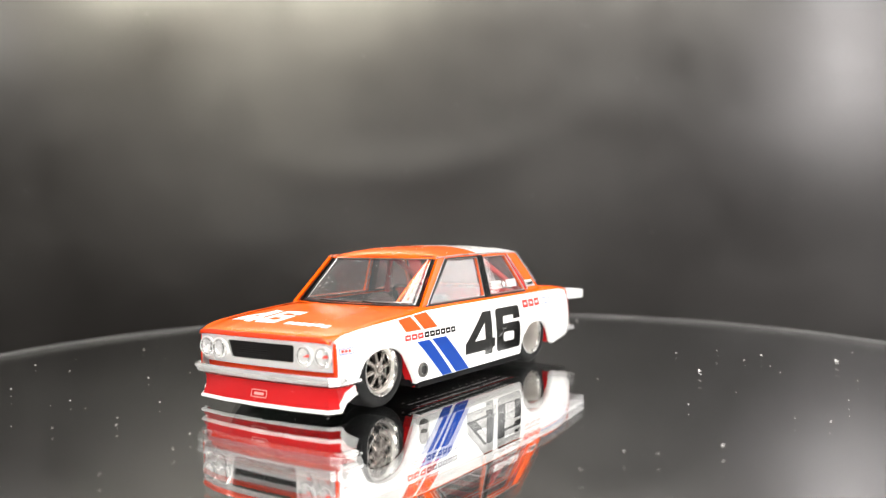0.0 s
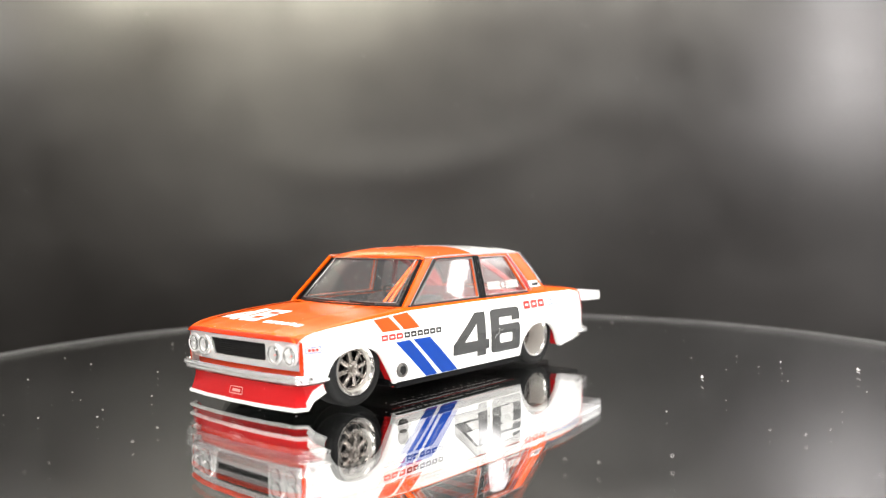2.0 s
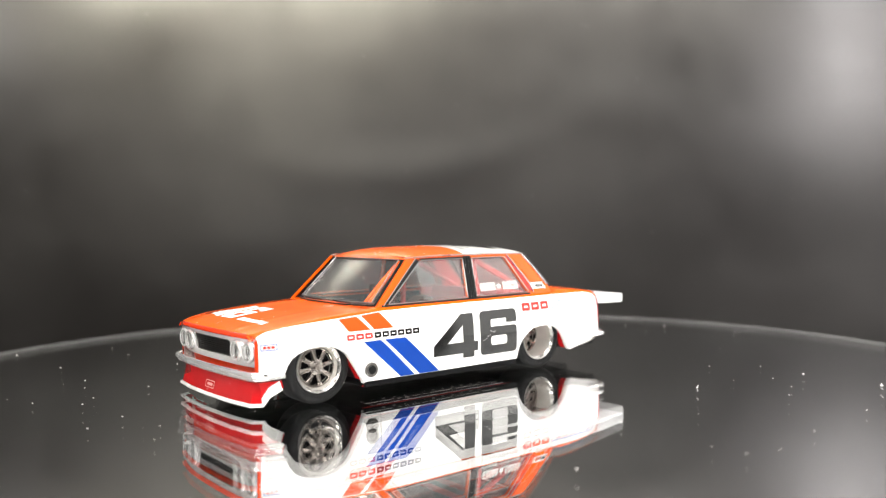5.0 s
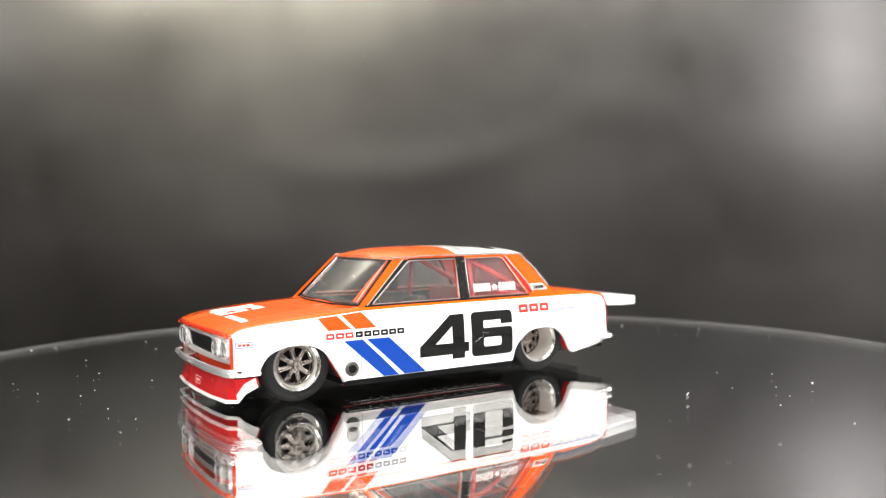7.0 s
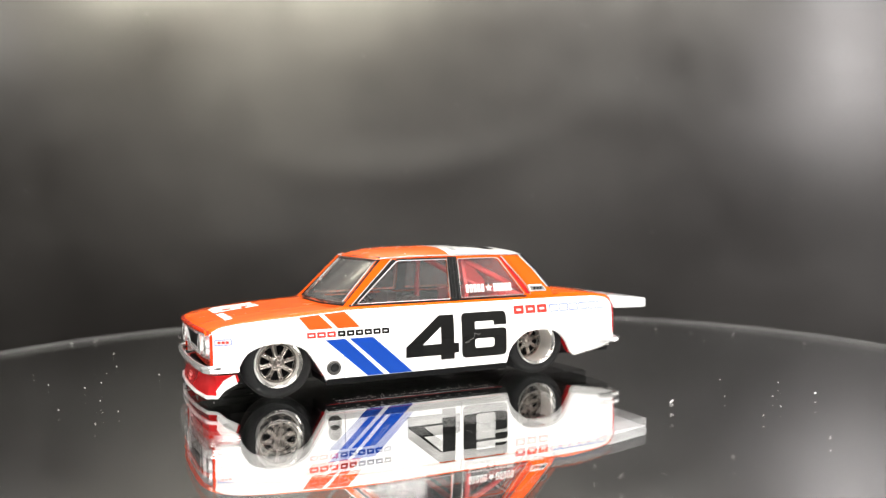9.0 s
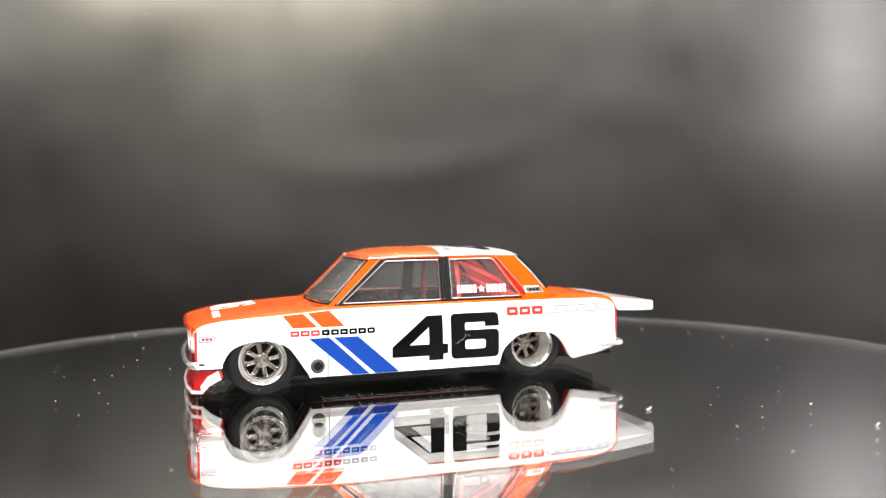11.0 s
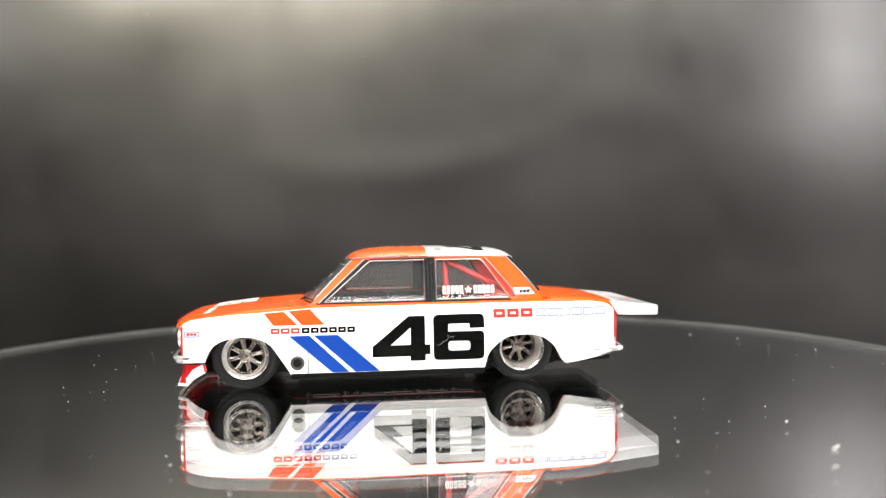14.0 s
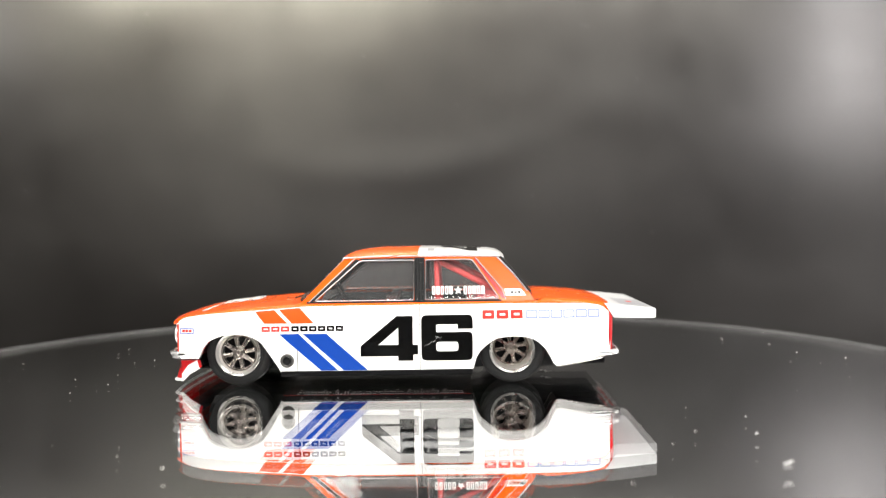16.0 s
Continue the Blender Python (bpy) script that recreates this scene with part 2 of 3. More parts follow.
# ---- the turntable ----
def turntable():
    table = tagged(new("turntable"), "black turntable with a round mirrored clear acrylic platter", "turntable")
    base = bmesh.new()
    bmesh.ops.create_cone(base, cap_ends=True, segments=96, radius1=66, radius2=62, depth=31.35, matrix=Matrix.Translation((0, 0, -20.3)))
    part("base", base, BASE, table, "black plastic drum base")

    def slab(r, z0, z1, bevel):
        bm = bmesh.new()
        prof = [(0, z1), (r - bevel, z1), (r, z1 - bevel), (r, z0 + bevel), (r - bevel, z0), (0, z0)]
        n = 192
        rings = []
        for rr, z in prof[1:-1]:
            rings.append([bm.verts.new((rr * math.cos(2 * math.pi * k / n) - 1.9, rr * math.sin(2 * math.pi * k / n) - 5.1, z)) for k in range(n)])
        for a, b in zip(rings, rings[1:]):
            for j in range(n):
                bm.faces.new((a[j], a[(j + 1) % n], b[(j + 1) % n], b[j]))
        bm.faces.new(rings[0])
        bm.faces.new(rings[-1][::-1])
        return bm
    disc = part("platter", slab(83, -3.2, 0, 0.3), ACRYLIC, table, "clear acrylic platter", sharp=25)
    disc.visible_shadow = False
    part("mirror_backing", slab(82.6, -4.6, -3.15, 0.05), MIRROR, disc, "silvered back of the platter", sharp=25)
    rim = bmesh.new()
    rings = [[rim.verts.new((r * math.cos(2 * math.pi * k / 192) - 1.9, r * math.sin(2 * math.pi * k / 192) - 5.1, z)) for k in range(192)] for r, z in ((82.8, -0.4), (82.8, -3.1), (82.65, -3.1), (82.65, -0.4))]
    for a, b in zip(rings, rings[1:] + rings[:1]):
        for k in range(192):
            rim.faces.new((a[k], a[(k + 1) % 192], b[(k + 1) % 192], b[k]))
    part("sawn_edge", rim, FROST, disc, "dull sawn edge of the acrylic")
    return disc


PLATTER = turntable()


# ---- the model car: x runs from the front axle to the tail, y to its right side ----
MID = 21.0
AT = (-MID, 0, 0)


def half_width(x):
    return line(x, (-9, -8, -6, -3, 5, 35, 45, 49, 51, 52), (11.0, 11.5, 11.95, 12.2, 12.35, 12.35, 12.1, 11.75, 11.4, 10.9))


def belt(x):
    return line(x, (-9.2, -8.4, -7.3, -5, -2, 2.5, 5.7, 9, 15, 36, 42, 48, 50.2, 51.3, 52), (8.5, 8.96, 9.6, 9.95, 10.2, 10.45, 10.65, 10.88, 10.95, 10.98, 10.95, 10.85, 10.5, 9.6, 8.8))


def side_y(x, z):
    return half_width(x) - line(z, (1.4, 2.2, 4.5, 6, 8, 9.5, 10.2, 11), (0.24, 0.15, 0.03, 0, 0.12, 0.34, 0.5, 0.8))


def side_foot(x):
    """Lower edge of the painted side, with both wheel arches."""
    return line(x, (-9.2, -5.4, -5.2, -4.7, -4, -3.2, -2.16, -1, 0, 1, 1.8, 2.8, 3.6, 4.8, 5.4, 5.8, 6.03, 6.1, 32.45, 32.55, 32.92, 33.4, 34, 34.8, 35.8, 37, 38.35, 39.7, 40.9, 41.8, 42.45, 43.0, 43.4, 43.9, 50.1, 52),
                (3.9, 3.9, 4.14, 5.25, 6.2, 6.65, 7.0, 7.16, 7.2, 7.12, 6.91, 6.45, 5.85, 4.0, 3.1, 2.45, 1.92, 1.95, 2.1, 2.3, 3.66, 4.45, 5.07, 5.75, 6.25, 6.45, 6.5, 6.38, 6.0, 5.35, 4.58, 3.6, 2.8, 2.3, 3.4, 4.0))


def crown(x):
    return line(x, (-9.6, -9.3, -8.7, -7.8, -5, 0, 6, 9, 40, 41.5, 44, 48, 50.5, 51.6, 52.1), (8.9, 9.25, 9.6, 9.85, 10.35, 10.9, 11.3, 11.4, 11.5, 11.85, 11.8, 11.45, 11.1, 10.8, 10.3))


def nose_x(y):
    return -9.55 + 0.75 * (abs(y) / 11) ** 3


def side_panel(x0, x1, sg, inset=0.0):
    xs = sorted({round(x0 + (x1 - x0) * i / max(2, round((x1 - x0) / 0.7)), 3) for i in range(max(2, round((x1 - x0) / 0.7)) + 1)}
                | {a for a in (-5.4, -5.2, -4.7, 5.8, 6.03, 6.1, 32.45, 32.55, 32.92, 33.4, 42.45, 43, 43.4, 43.9) if x0 < a < x1})
    rows = 12
    rings = []
    for x in xs:
        lo, hi = side_foot(x), belt(x)
        col = [(x, sg * (side_y(x, lo) - 0.75), lo + 0.02), (x, sg * (side_y(x, lo) - 0.12), lo)]
        col += [(x, sg * side_y(x, z), z) for z in (lo + 0.1 + (hi - lo - 0.1) * k / rows for k in range(rows + 1))]
        rings.append(col)
    # the panel's ends turn inwards
    rings = [[(p[0], p[1] - sg * 0.35, p[2]) for p in rings[0]]] + rings + [[(p[0], p[1] - sg * 0.35, p[2]) for p in rings[-1]]]
    return loft(rings, closed=False)


def shoulder(sg):
    """Rolled orange edge between the white side and the deck."""
    xs = [-9.0 + 60.8 * i / 90 for i in range(91)]
    rings = []
    for x in xs:
        yb, zb = side_y(x, belt(x)), belt(x)
        zt = crown(x) - 0.22 if x < 8 or x > 42 else 11.32
        zt = max(zt, zb + 0.12)
        dy = 0.95
        col = []
        for k in range(6):
            a = math.pi / 2 * k / 5
            col.append((x, sg * (yb - dy * (1 - math.cos(a))), zb + (zt - zb) * math.sin(a)))
        col.append((x, sg * (yb - dy - 0.6), zt + (0.04 if x < 8 or x > 42 else 0.0)))
        rings.append(col)
    return loft(rings, closed=False)


def deck_z(x, y):
    c = crown(x)
    return c - 0.2 * (y / 10.3) ** 2 - 0.06 * max(0, abs(y) - 8.5) + 0.10 * math.exp(-((abs(y) - 6.2) / 0.45) ** 2) * (1 if x < 9 else 0)


def hood_map(u, v):
    y = -10.7 + 21.4 * v
    x = nose_x(y) + (8.6 - nose_x(y)) * u ** 1.3
    w = min(1, (side_y(x, belt(x)) - 0.7) / 10.7)
    return (x, y * w, deck_z(x, y * w))


def trunk_map(u, v):
    y = -10.9 + 21.8 * v
    x = 40.6 + 11.4 * u
    w = min(1, (side_y(x, belt(x)) - 0.7) / 10.9)
    return (x, y * w, deck_z(x, y * w))


def cabin_y(z):
    return 11.05 - 1.5 * (z - 11.3) / 6.3


def roof_z(x, y):
    top = line(x, (13.9, 14.4, 15.2, 16.6, 19, 25, 31, 35, 36.4, 37.0), (17.35, 17.75, 18.1, 18.42, 18.62, 18.68, 18.6, 18.3, 18.02, 17.6))
    edge = line(x, (13.9, 15, 36, 37), (17.2, 17.5, 17.45, 17.15))
    return edge + (top - edge) * (1 - (abs(y) / 9.75) ** 3.2)


def wheel(car, x, sg, inner, dish, label):
    c = (x, 4.52)
    out = 11.35
    rim = [(out - 0.28, 2.75), (out - dish * 0.6, 2.68), (out - dish, 2.56), (out - dish - 0.05, 2.42), (out - dish - 0.3, 2.36), (out - dish - 0.7, 2.2), (out - dish - 0.72, 0.0)]
    w = part("wheel", lathe(rim, c, sg, 56), BARREL, car, label, AT, sharp=30)
    part("rim_lip", lathe([(out - 0.35, 3.12), (out - 0.02, 3.14), (out, 3.06), (out - 0.1, 2.9), (out - 0.28, 2.75)], c, sg, 56), SILVER, w, "polished rim lip", AT, sharp=30)
    tyre = [(inner, 3.0), (inner - 0.05, 3.9), (inner + 0.25, 4.35), (inner + 0.8, 4.5), (out - 0.75, 4.52), (out - 0.35, 4.42), (out - 0.05, 4.1), (out + 0.05, 3.7), (out, 3.45), (out - 0.06, 3.42), (out - 0.02, 3.2), (out - 0.2, 3.1)]
    part("tyre", lathe(tyre, c, sg, 72), RUBBER, w, "low-profile black rubber tyre", AT, sharp=50)
    part("brake_backing", lathe([(out - dish - 0.6, 2.25), (out - dish - 0.6, 0.02)], c, sg, 40), BLACK, w, "", AT)
    y1 = out - dish + 0.12
    for k in range(8):
        a = 2 * math.pi * (k + 0.25) / 8
        rings = []
        for r, half, front in ((0.45, 0.18, 0.12), (0.9, 0.27, 0.13), (1.4, 0.28, 0.08), (1.9, 0.29, 0.04), (2.2, 0.36, 0.0), (2.4, 0.6, -0.04)):
            ring = []
            for t, d in ((-half, -0.5), (-half, front - 0.1), (-half * 0.6, front), (-half * 0.2, front - 0.06), (half * 0.2, front - 0.06), (half * 0.6, front), (half, front - 0.1), (half, -0.5)):
                ring.append((c[0] + r * math.cos(a) - t * math.sin(a), sg * (y1 + d), c[1] + r * math.sin(a) + t * math.cos(a)))
            rings.append(ring)
        part("spoke", loft(rings), BRONZE, w, "", AT, sharp=35)
    part("hub_cap", lathe([(y1 - 0.4, 1.0), (y1 + 0.05, 0.95), (y1 + 0.14, 0.8), (y1 + 0.16, 0.5), (y1 + 0.34, 0.44), (y1 + 0.4, 0.3), (y1 + 0.3, 0.2), (y1 + 0.3, 0.0)], c, sg, 24), BRONZE, w, "", AT, sharp=30)
    part("spoke_ring", lathe([(y1 - 0.45, 2.2), (y1 - 0.02, 2.24), (y1 + 0.06, 2.32), (y1 + 0.04, 2.44), (y1 - 0.1, 2.54), (y1 - 0.45, 2.54)], c, sg, 48), BRONZE, w, "", AT, sharp=30)
    for k in range(4):
        a = 2 * math.pi * (k + 0.5) / 4
        part("wheel_nut", lathe([(y1 - 0.1, 0.11), (y1 + 0.26, 0.1), (y1 + 0.28, 0.0)], (c[0] + 0.66 * math.cos(a), c[1] + 0.66 * math.sin(a)), sg, 6), SILVER, w, "", AT)
    return w


def bars(loops_at, name, mat, f, parent, label=""):
    return part(name, sheet(loops_at, f), mat, parent, label, AT)


FOUR = [[(17.1, 5.45), (22.05, 9.48), (24.27, 9.48), (24.25, 5.57), (24.97, 5.57), (24.97, 4.22), (24.3, 4.22), (24.3, 3.38), (22.24, 3.38), (22.24, 4.03), (17.08, 4.03)],
        [(19.5, 5.58), (22.29, 5.58), (22.29, 7.93)]]
SIX = [rounded([(25.43, 9.57), (25.43, 3.36), (32.42, 3.36), (32.42, 7.24), (27.47, 7.24), (27.47, 8.3), (30.42, 8.3), (30.42, 7.68), (32.46, 7.68), (32.46, 9.57)],
               [0.75, 0.75, 0.75, 0.6, 0.05, 0.2, 0.1, 0.02, 0.02, 0.75]),
       rect(27.45, 4.62, 30.48, 5.93, 0.45)]


def letter_blocks(x0, x1, z0, z1, n, gap=0.16, slant=0.0, ring=0.0):
    """Plain blocks that stand for printed letters; with ring they are outlines only."""
    out = []
    w = (x1 - x0 - gap * (n - 1)) / n
    for i in range(n):
        a = x0 + i * (w + gap)
        q = [(a, z0), (a + w, z0), (a + w + slant, z1), (a + slant, z1)]
        loops = [rounded(q, 0.12 * (z1 - z0), 2)]
        if ring:
            loops.append(rounded([(a + ring, z0 + ring), (a + w - ring, z0 + ring), (a + w - ring + slant, z1 - ring), (a + ring + slant, z1 - ring)], 0.08 * (z1 - z0), 2))
        out.append(loops)
    return out


def model_car():
    car = new("model_car")
    tagged(car, "orange and white die-cast racing saloon with blue stripes", "model car")
    left = -1

    def on_left(off):
        return lambda u, v: (u, -(side_y(u, v) + off), v)

    for sg in (-1, 1):
        fender = part("front_fender", side_panel(-8.2, 8.345, sg), WHITE, car, "white front fender with red wheel arch edge", AT)
        part("door", side_panel(8.455, 25.18, sg), WHITE, car, "white door", AT)
        part("rear_quarter_panel", side_panel(25.26, 51.3, sg), WHITE, car, "white rear quarter panel", AT)
        part("shoulder_line", shoulder(sg), ORANGE, car, "orange rolled shoulder", AT)
        for x0, x1, name in ((-5.15, 6.05, "front_wheel_well"), (32.5, 43.9, "rear_wheel_well")):
            def well(u, v, x0=x0, x1=x1):
                x = x0 + (x1 - x0) * u
                z = side_foot(x)
                return (x, sg * (side_y(x, z) - 0.3 - 6.0 * v), z + 0.04 + 0.12 * min(1, 6 * v))
            part(name, grid(60, 2, lambda u, v: well(u, v * 0.27)), RED, car, "red wheel arch edge", AT)
            part("well_lining", grid(60, 4, lambda u, v: well(u, 0.27 + 0.73 * v)), TRIM, car, "", AT)
            part("well_wall", sheet([[(x0, 1.3)] + [(x0 + (x1 - x0) * k / 40, side_foot(x0 + (x1 - x0) * k / 40) + 0.1) for k in range(41)] + [(x1, 1.3)]], lambda u, v: (u, sg * 5.6, v)), TRIM, car, "", AT)
        # cabin side with its two window openings
        outer = rounded([(8.6, 11.15), (14.95, 17.5), (36.1, 17.45), (40.3, 12.55), (41.0, 11.3)], [0.1, 0.5, 0.5, 0.3, 0.1])
        door_win = rounded([(10.7, 11.55), (24.35, 11.55), (24.5, 17.02), (16.95, 17.02)], [0.3, 0.25, 0.25, 0.5])
        quarter = rounded([(26.0, 11.62), (36.2, 11.62), (32.5, 17.02), (26.1, 17.02)], [0.25, 0.35, 0.5, 0.25])

        def cab(off):
            return lambda u, v: (u, sg * (cabin_y(v) + off), v)
        part("cabin_side", sheet([outer, door_win, quarter], cab(0.0), 0.45), ORANGE, car, "orange cabin side round the windows", AT, sharp=30)
        part("cabin_lining", sheet([outer, door_win, quarter], cab(-0.5), 0.06), TRIM, car, "", AT)
        part("side_window", sheet([door_win], cab(-0.22), 0.16), GLASS, car, "clear door window", AT).visible_shadow = False
        part("quarter_window", sheet([quarter], cab(-0.22), 0.16), GLASS, car, "clear rear quarter window", AT).visible_shadow = False
        for loop, name in ((door_win, "door_window_trim"), (quarter, "quarter_window_trim")):
            ring = [Vector(cab(0.06)(*p)) for p in loop]
            part(name, tube(ring + [ring[0], ring[1]], 0.085, 6, cap=False), BRIGHT, car, "thin bright window surround", AT)
        part("door_frame_strip", sheet([[(10.05, 11.5), (16.35, 17.26), (16.95, 17.1), (10.72, 11.55)]], cab(0.04), 0.05), TRIM, car, "black strip before the door window", AT)
        part("door_top_strip", sheet([rect(16.9, 17.1, 24.4, 17.3)], cab(0.04), 0.05), TRIM, car, "black strip above the door window", AT)
        part("window_sill_seal", sheet([rect(9.6, 11.26, 36.5, 11.52)], cab(0.1), 0.06), TRIM, car, "black rubber seal below the windows", AT)
        part("centre_pillar", sheet([rect(24.5, 11.3, 25.95, 17.35)], cab(0.16), 0.2), TRIM, car, "black ribbed centre pillar", AT)
        for k in (24.75, 25.2, 25.65):
            part("pillar_rib", tube([cab(0.2)(k, 11.35), cab(0.2)(k, 17.3)], 0.09, 6), TRIM, car, "", AT)
        # a bright tube draws the highlight line of the windscreen pillar
        part("pillar_highlight", tube([cab(0.1)(9.9, 11.4), cab(0.1)(13.1, 14.4), cab(0.1)(16.2, 17.3)], 0.07, 6), BRIGHT, car, "bright line in place of the windscreen pillar's highlight", AT)
        part("roof_rail", tube([cab(-0.05)(14.6, 17.42), cab(0.05)(20, 17.58), cab(0.05)(30, 17.56), cab(-0.05)(36.2, 17.35)], 0.11, 8), BRIGHT, car, "bright roof gutter", AT)
        part("rear_pillar", sheet([rounded([(33.75, 17.2), (35.35, 17.2), (38.7, 13.1), (37.0, 13.1)], 0.25)], cab(0.06), 0.06), ORANGE, car, "orange rear pillar panel", AT)
        part("pillar_base", sheet([rounded([(36.85, 12.95), (39.1, 12.95), (39.5, 12.6), (39.9, 12.0), (37.15, 12.0)], 0.1)], cab(0.04), 0.05), WHITE, car, "white band at the foot of the rear pillar", AT)
        part("pillar_inner_edge", sheet([[(32.75, 17.1), (33.15, 17.1), (37.2, 11.7), (36.55, 11.7)]], cab(0.05), 0.05), RED, car, "red strip behind the quarter window", AT)
        part("pillar_rear_edge", tube([cab(0.08)(36.0, 17.3), cab(0.08)(38.2, 15.0), cab(0.08)(40.1, 12.6)], 0.12, 6), BRIGHT, car, "bright rear pillar edge", AT)
        part("rear_glass_edge", tube([cab(-0.02)(36.45, 17.35), cab(-0.02)(38.6, 15.0), cab(-0.02)(40.55, 12.5)], 0.17, 6), TRIM, car, "black edge of the rear window", AT)
        part("vent_badge", sheet([rounded([(37.3, 12.1), (39.7, 12.1), (39.35, 12.72), (37.2, 12.72)], 0.1)], cab(0.08), 0.08), SILVER, car, "silver vent badge", AT)
        for k in range(3):
            part("badge_mark", sheet([rect(37.75 + 0.5 * k, 12.25, 38.12 + 0.5 * k, 12.6, 0.05)], cab(0.12), 0.02), INK, car, "", AT)
        part("pillar_seam", tube([cab(0.12)(33.0, 17.25), cab(0.12)(36.6, 12.9), cab(0.12)(37.1, 11.6)], 0.09, 6), BRIGHT, car, "", AT)
        well_label = "silver eight-spoke wheel"
        wheel(car, 0.0, sg, 7.2, 0.75, well_label)
        wheel(car, 37.85, sg, 5.9, 3.1, "deep-dish silver eight-spoke wheel")
    for sg in (-1, 1):
        pipe = part("side_exhaust", lathe([(11.6, 0.95), (12.5, 0.95), (12.62, 0.85), (12.62, 0.66), (12.5, 0.56), (11.9, 0.55)], (7.0, 3.58), sg, 12), PEWTER, car, "dark grey side exhaust outlet", AT, sharp=25)
        part("bore", lathe([(12.58, 0.56), (12.44, 0.5), (12.42, 0.0)], (7.0, 3.58), sg, 20), TRIM, pipe, "", AT)
    # hood, trunk, roof
    part("hood", grid(48, 40, hood_map), ORANGE, car, "orange hood with white number", AT)
    part("trunk_lid", grid(24, 30, trunk_map), ORANGE, car, "orange trunk lid", AT)

    def roof(x0, x1):
        return lambda u, v: (x0 + (x1 - x0) * u + (0.9 * (abs(2 * v - 1)) ** 3 * (1 - u) if x0 < 15 else 0), 9.75 * (2 * v - 1), roof_z(x0 + (x1 - x0) * u, 9.75 * (2 * v - 1)))
    part("roof_front", grid(30, 40, roof(13.9, 25.0)), ORANGE, car, "orange front half of the roof", AT)
    part("roof_rear", grid(30, 40, roof(25.0, 37.0)), WHITE, car, "white rear half of the roof", AT)
    part("roof_lining", grid(20, 20, lambda u, v: (14.8 + 21.5 * u, 9.4 * (2 * v - 1), roof_z(14.8 + 21.5 * u, 9.4 * (2 * v - 1)) - 0.4)), TRIM, car, "", AT)

    # glass fore and aft
    def screen(off, lo=0.0):
        def f(u, v):
            k = (2 * u - 1)
            y = k * (9.9 - 1.35 * v)
            x = 7.5 + 1.75 * abs(k) ** 2.5 + (6.75 - 0.9 * abs(k) ** 2.5) * v
            return (x - off, y, 11.35 + 6.1 * v + off * 0.9)
        return f
    bm = grid(24, 12, screen(0.0))
    bmesh.ops.recalc_face_normals(bm, faces=bm.faces)
    bmesh.ops.solidify(bm, geom=bm.faces[:], thickness=0.16)
    part("windscreen", bm, GLASS, car, "clear curved windscreen", AT).visible_shadow = False
    f = screen(0.03)
    edge = [f(k / 24, 0) for k in range(25)] + [f(1, k / 8) for k in range(1, 9)] + [f(1 - k / 24, 1) for k in range(1, 25)] + [f(0, 1 - k / 8) for k in range(1, 9)]
    part("windscreen_seal", tube(edge + edge[:1], 0.15, 6, cap=False), TRIM, car, "black windscreen seal", AT)
    g = screen(0.1)
    inner = [g(0.03 + 0.94 * k / 24, 0.055) for k in range(25)] + [g(0.97, 0.055 + 0.89 * k / 8) for k in range(1, 9)] + [g(0.97 - 0.94 * k / 24, 0.945) for k in range(1, 25)] + [g(0.03, 0.945 - 0.89 * k / 8) for k in range(1, 9)]
    part("windscreen_frame", tube(inner + inner[:1], 0.09, 6, cap=False), BRIGHT, car, "thin bright windscreen surround", AT)
    part("cowl", grid(4, 24, lambda u, v: (f(v, 0)[0] - 1.3 + 2.0 * u, f(v, 0)[1], 11.28 + 0.06 * u)), ORANGE, car, "orange cowl below the windscreen", AT)
    for y in (-4.5, 3.0):
        part("wiper", tube([(7.3, y - 2.6, 11.75), (7.6, y + 0.5, 11.72), (7.7, y + 2.4, 11.8)], 0.09, 6), TRIM, car, "black wiper", AT)

    def back(u, v):
        k = 2 * u - 1
        return (41.0 - 0.5 * abs(k) ** 2 - 4.2 * v, k * (9.4 - 1.0 * v), 11.9 + 5.5 * v)
    bm = grid(20, 10, back)
    bmesh.ops.recalc_face_normals(bm, faces=bm.faces)
    bmesh.ops.solidify(bm, geom=bm.faces[:], thickness=0.16)
    part("rear_window", bm, GLASS, car, "clear rear window", AT).visible_shadow = False
    edge = [back(k / 16, 0) for k in range(17)] + [back(1, k / 8) for k in range(1, 9)] + [back(1 - k / 16, 1) for k in range(1, 17)] + [back(0, 1 - k / 8) for k in range(1, 9)]
    part("rear_window_seal", tube(edge + edge[:1], 0.2, 6, cap=False), TRIM, car, "black rear window seal", AT)

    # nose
    # nose, corners and hood lip wear the orange with shade in its colour
    part("nose_panel", grid(10, 40, lambda u, v: (nose_x(11.2 * (2 * v - 1)) + 1.3 + 0.4 * u * u, 11.2 * (2 * v - 1), 9.2 - 5.2 * u)), SHADED_ORANGE, car, "orange nose panel in a shaded red tone", AT)

    for sg in (-1, 1):
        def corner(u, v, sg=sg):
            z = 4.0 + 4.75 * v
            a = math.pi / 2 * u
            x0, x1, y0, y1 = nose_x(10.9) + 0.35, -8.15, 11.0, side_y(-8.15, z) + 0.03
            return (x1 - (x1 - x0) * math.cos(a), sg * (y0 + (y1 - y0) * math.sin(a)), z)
        part("fender_corner", grid(10, 12, corner), SHADED_ORANGE, car, "orange front corner in a shaded red tone", AT)

    part("hood_lip", tube([(nose_x(y) + 0.12 + 0.25 * (abs(y) / 10.9) ** 6, y, 9.12 - 0.25 * (abs(y) / 10.9) ** 8) for y in (-10.9 + 21.8 * k / 40 for k in range(41))], 0.33, 10), SHADED_ORANGE, car, "orange rolled hood lip in a shaded red tone", AT)

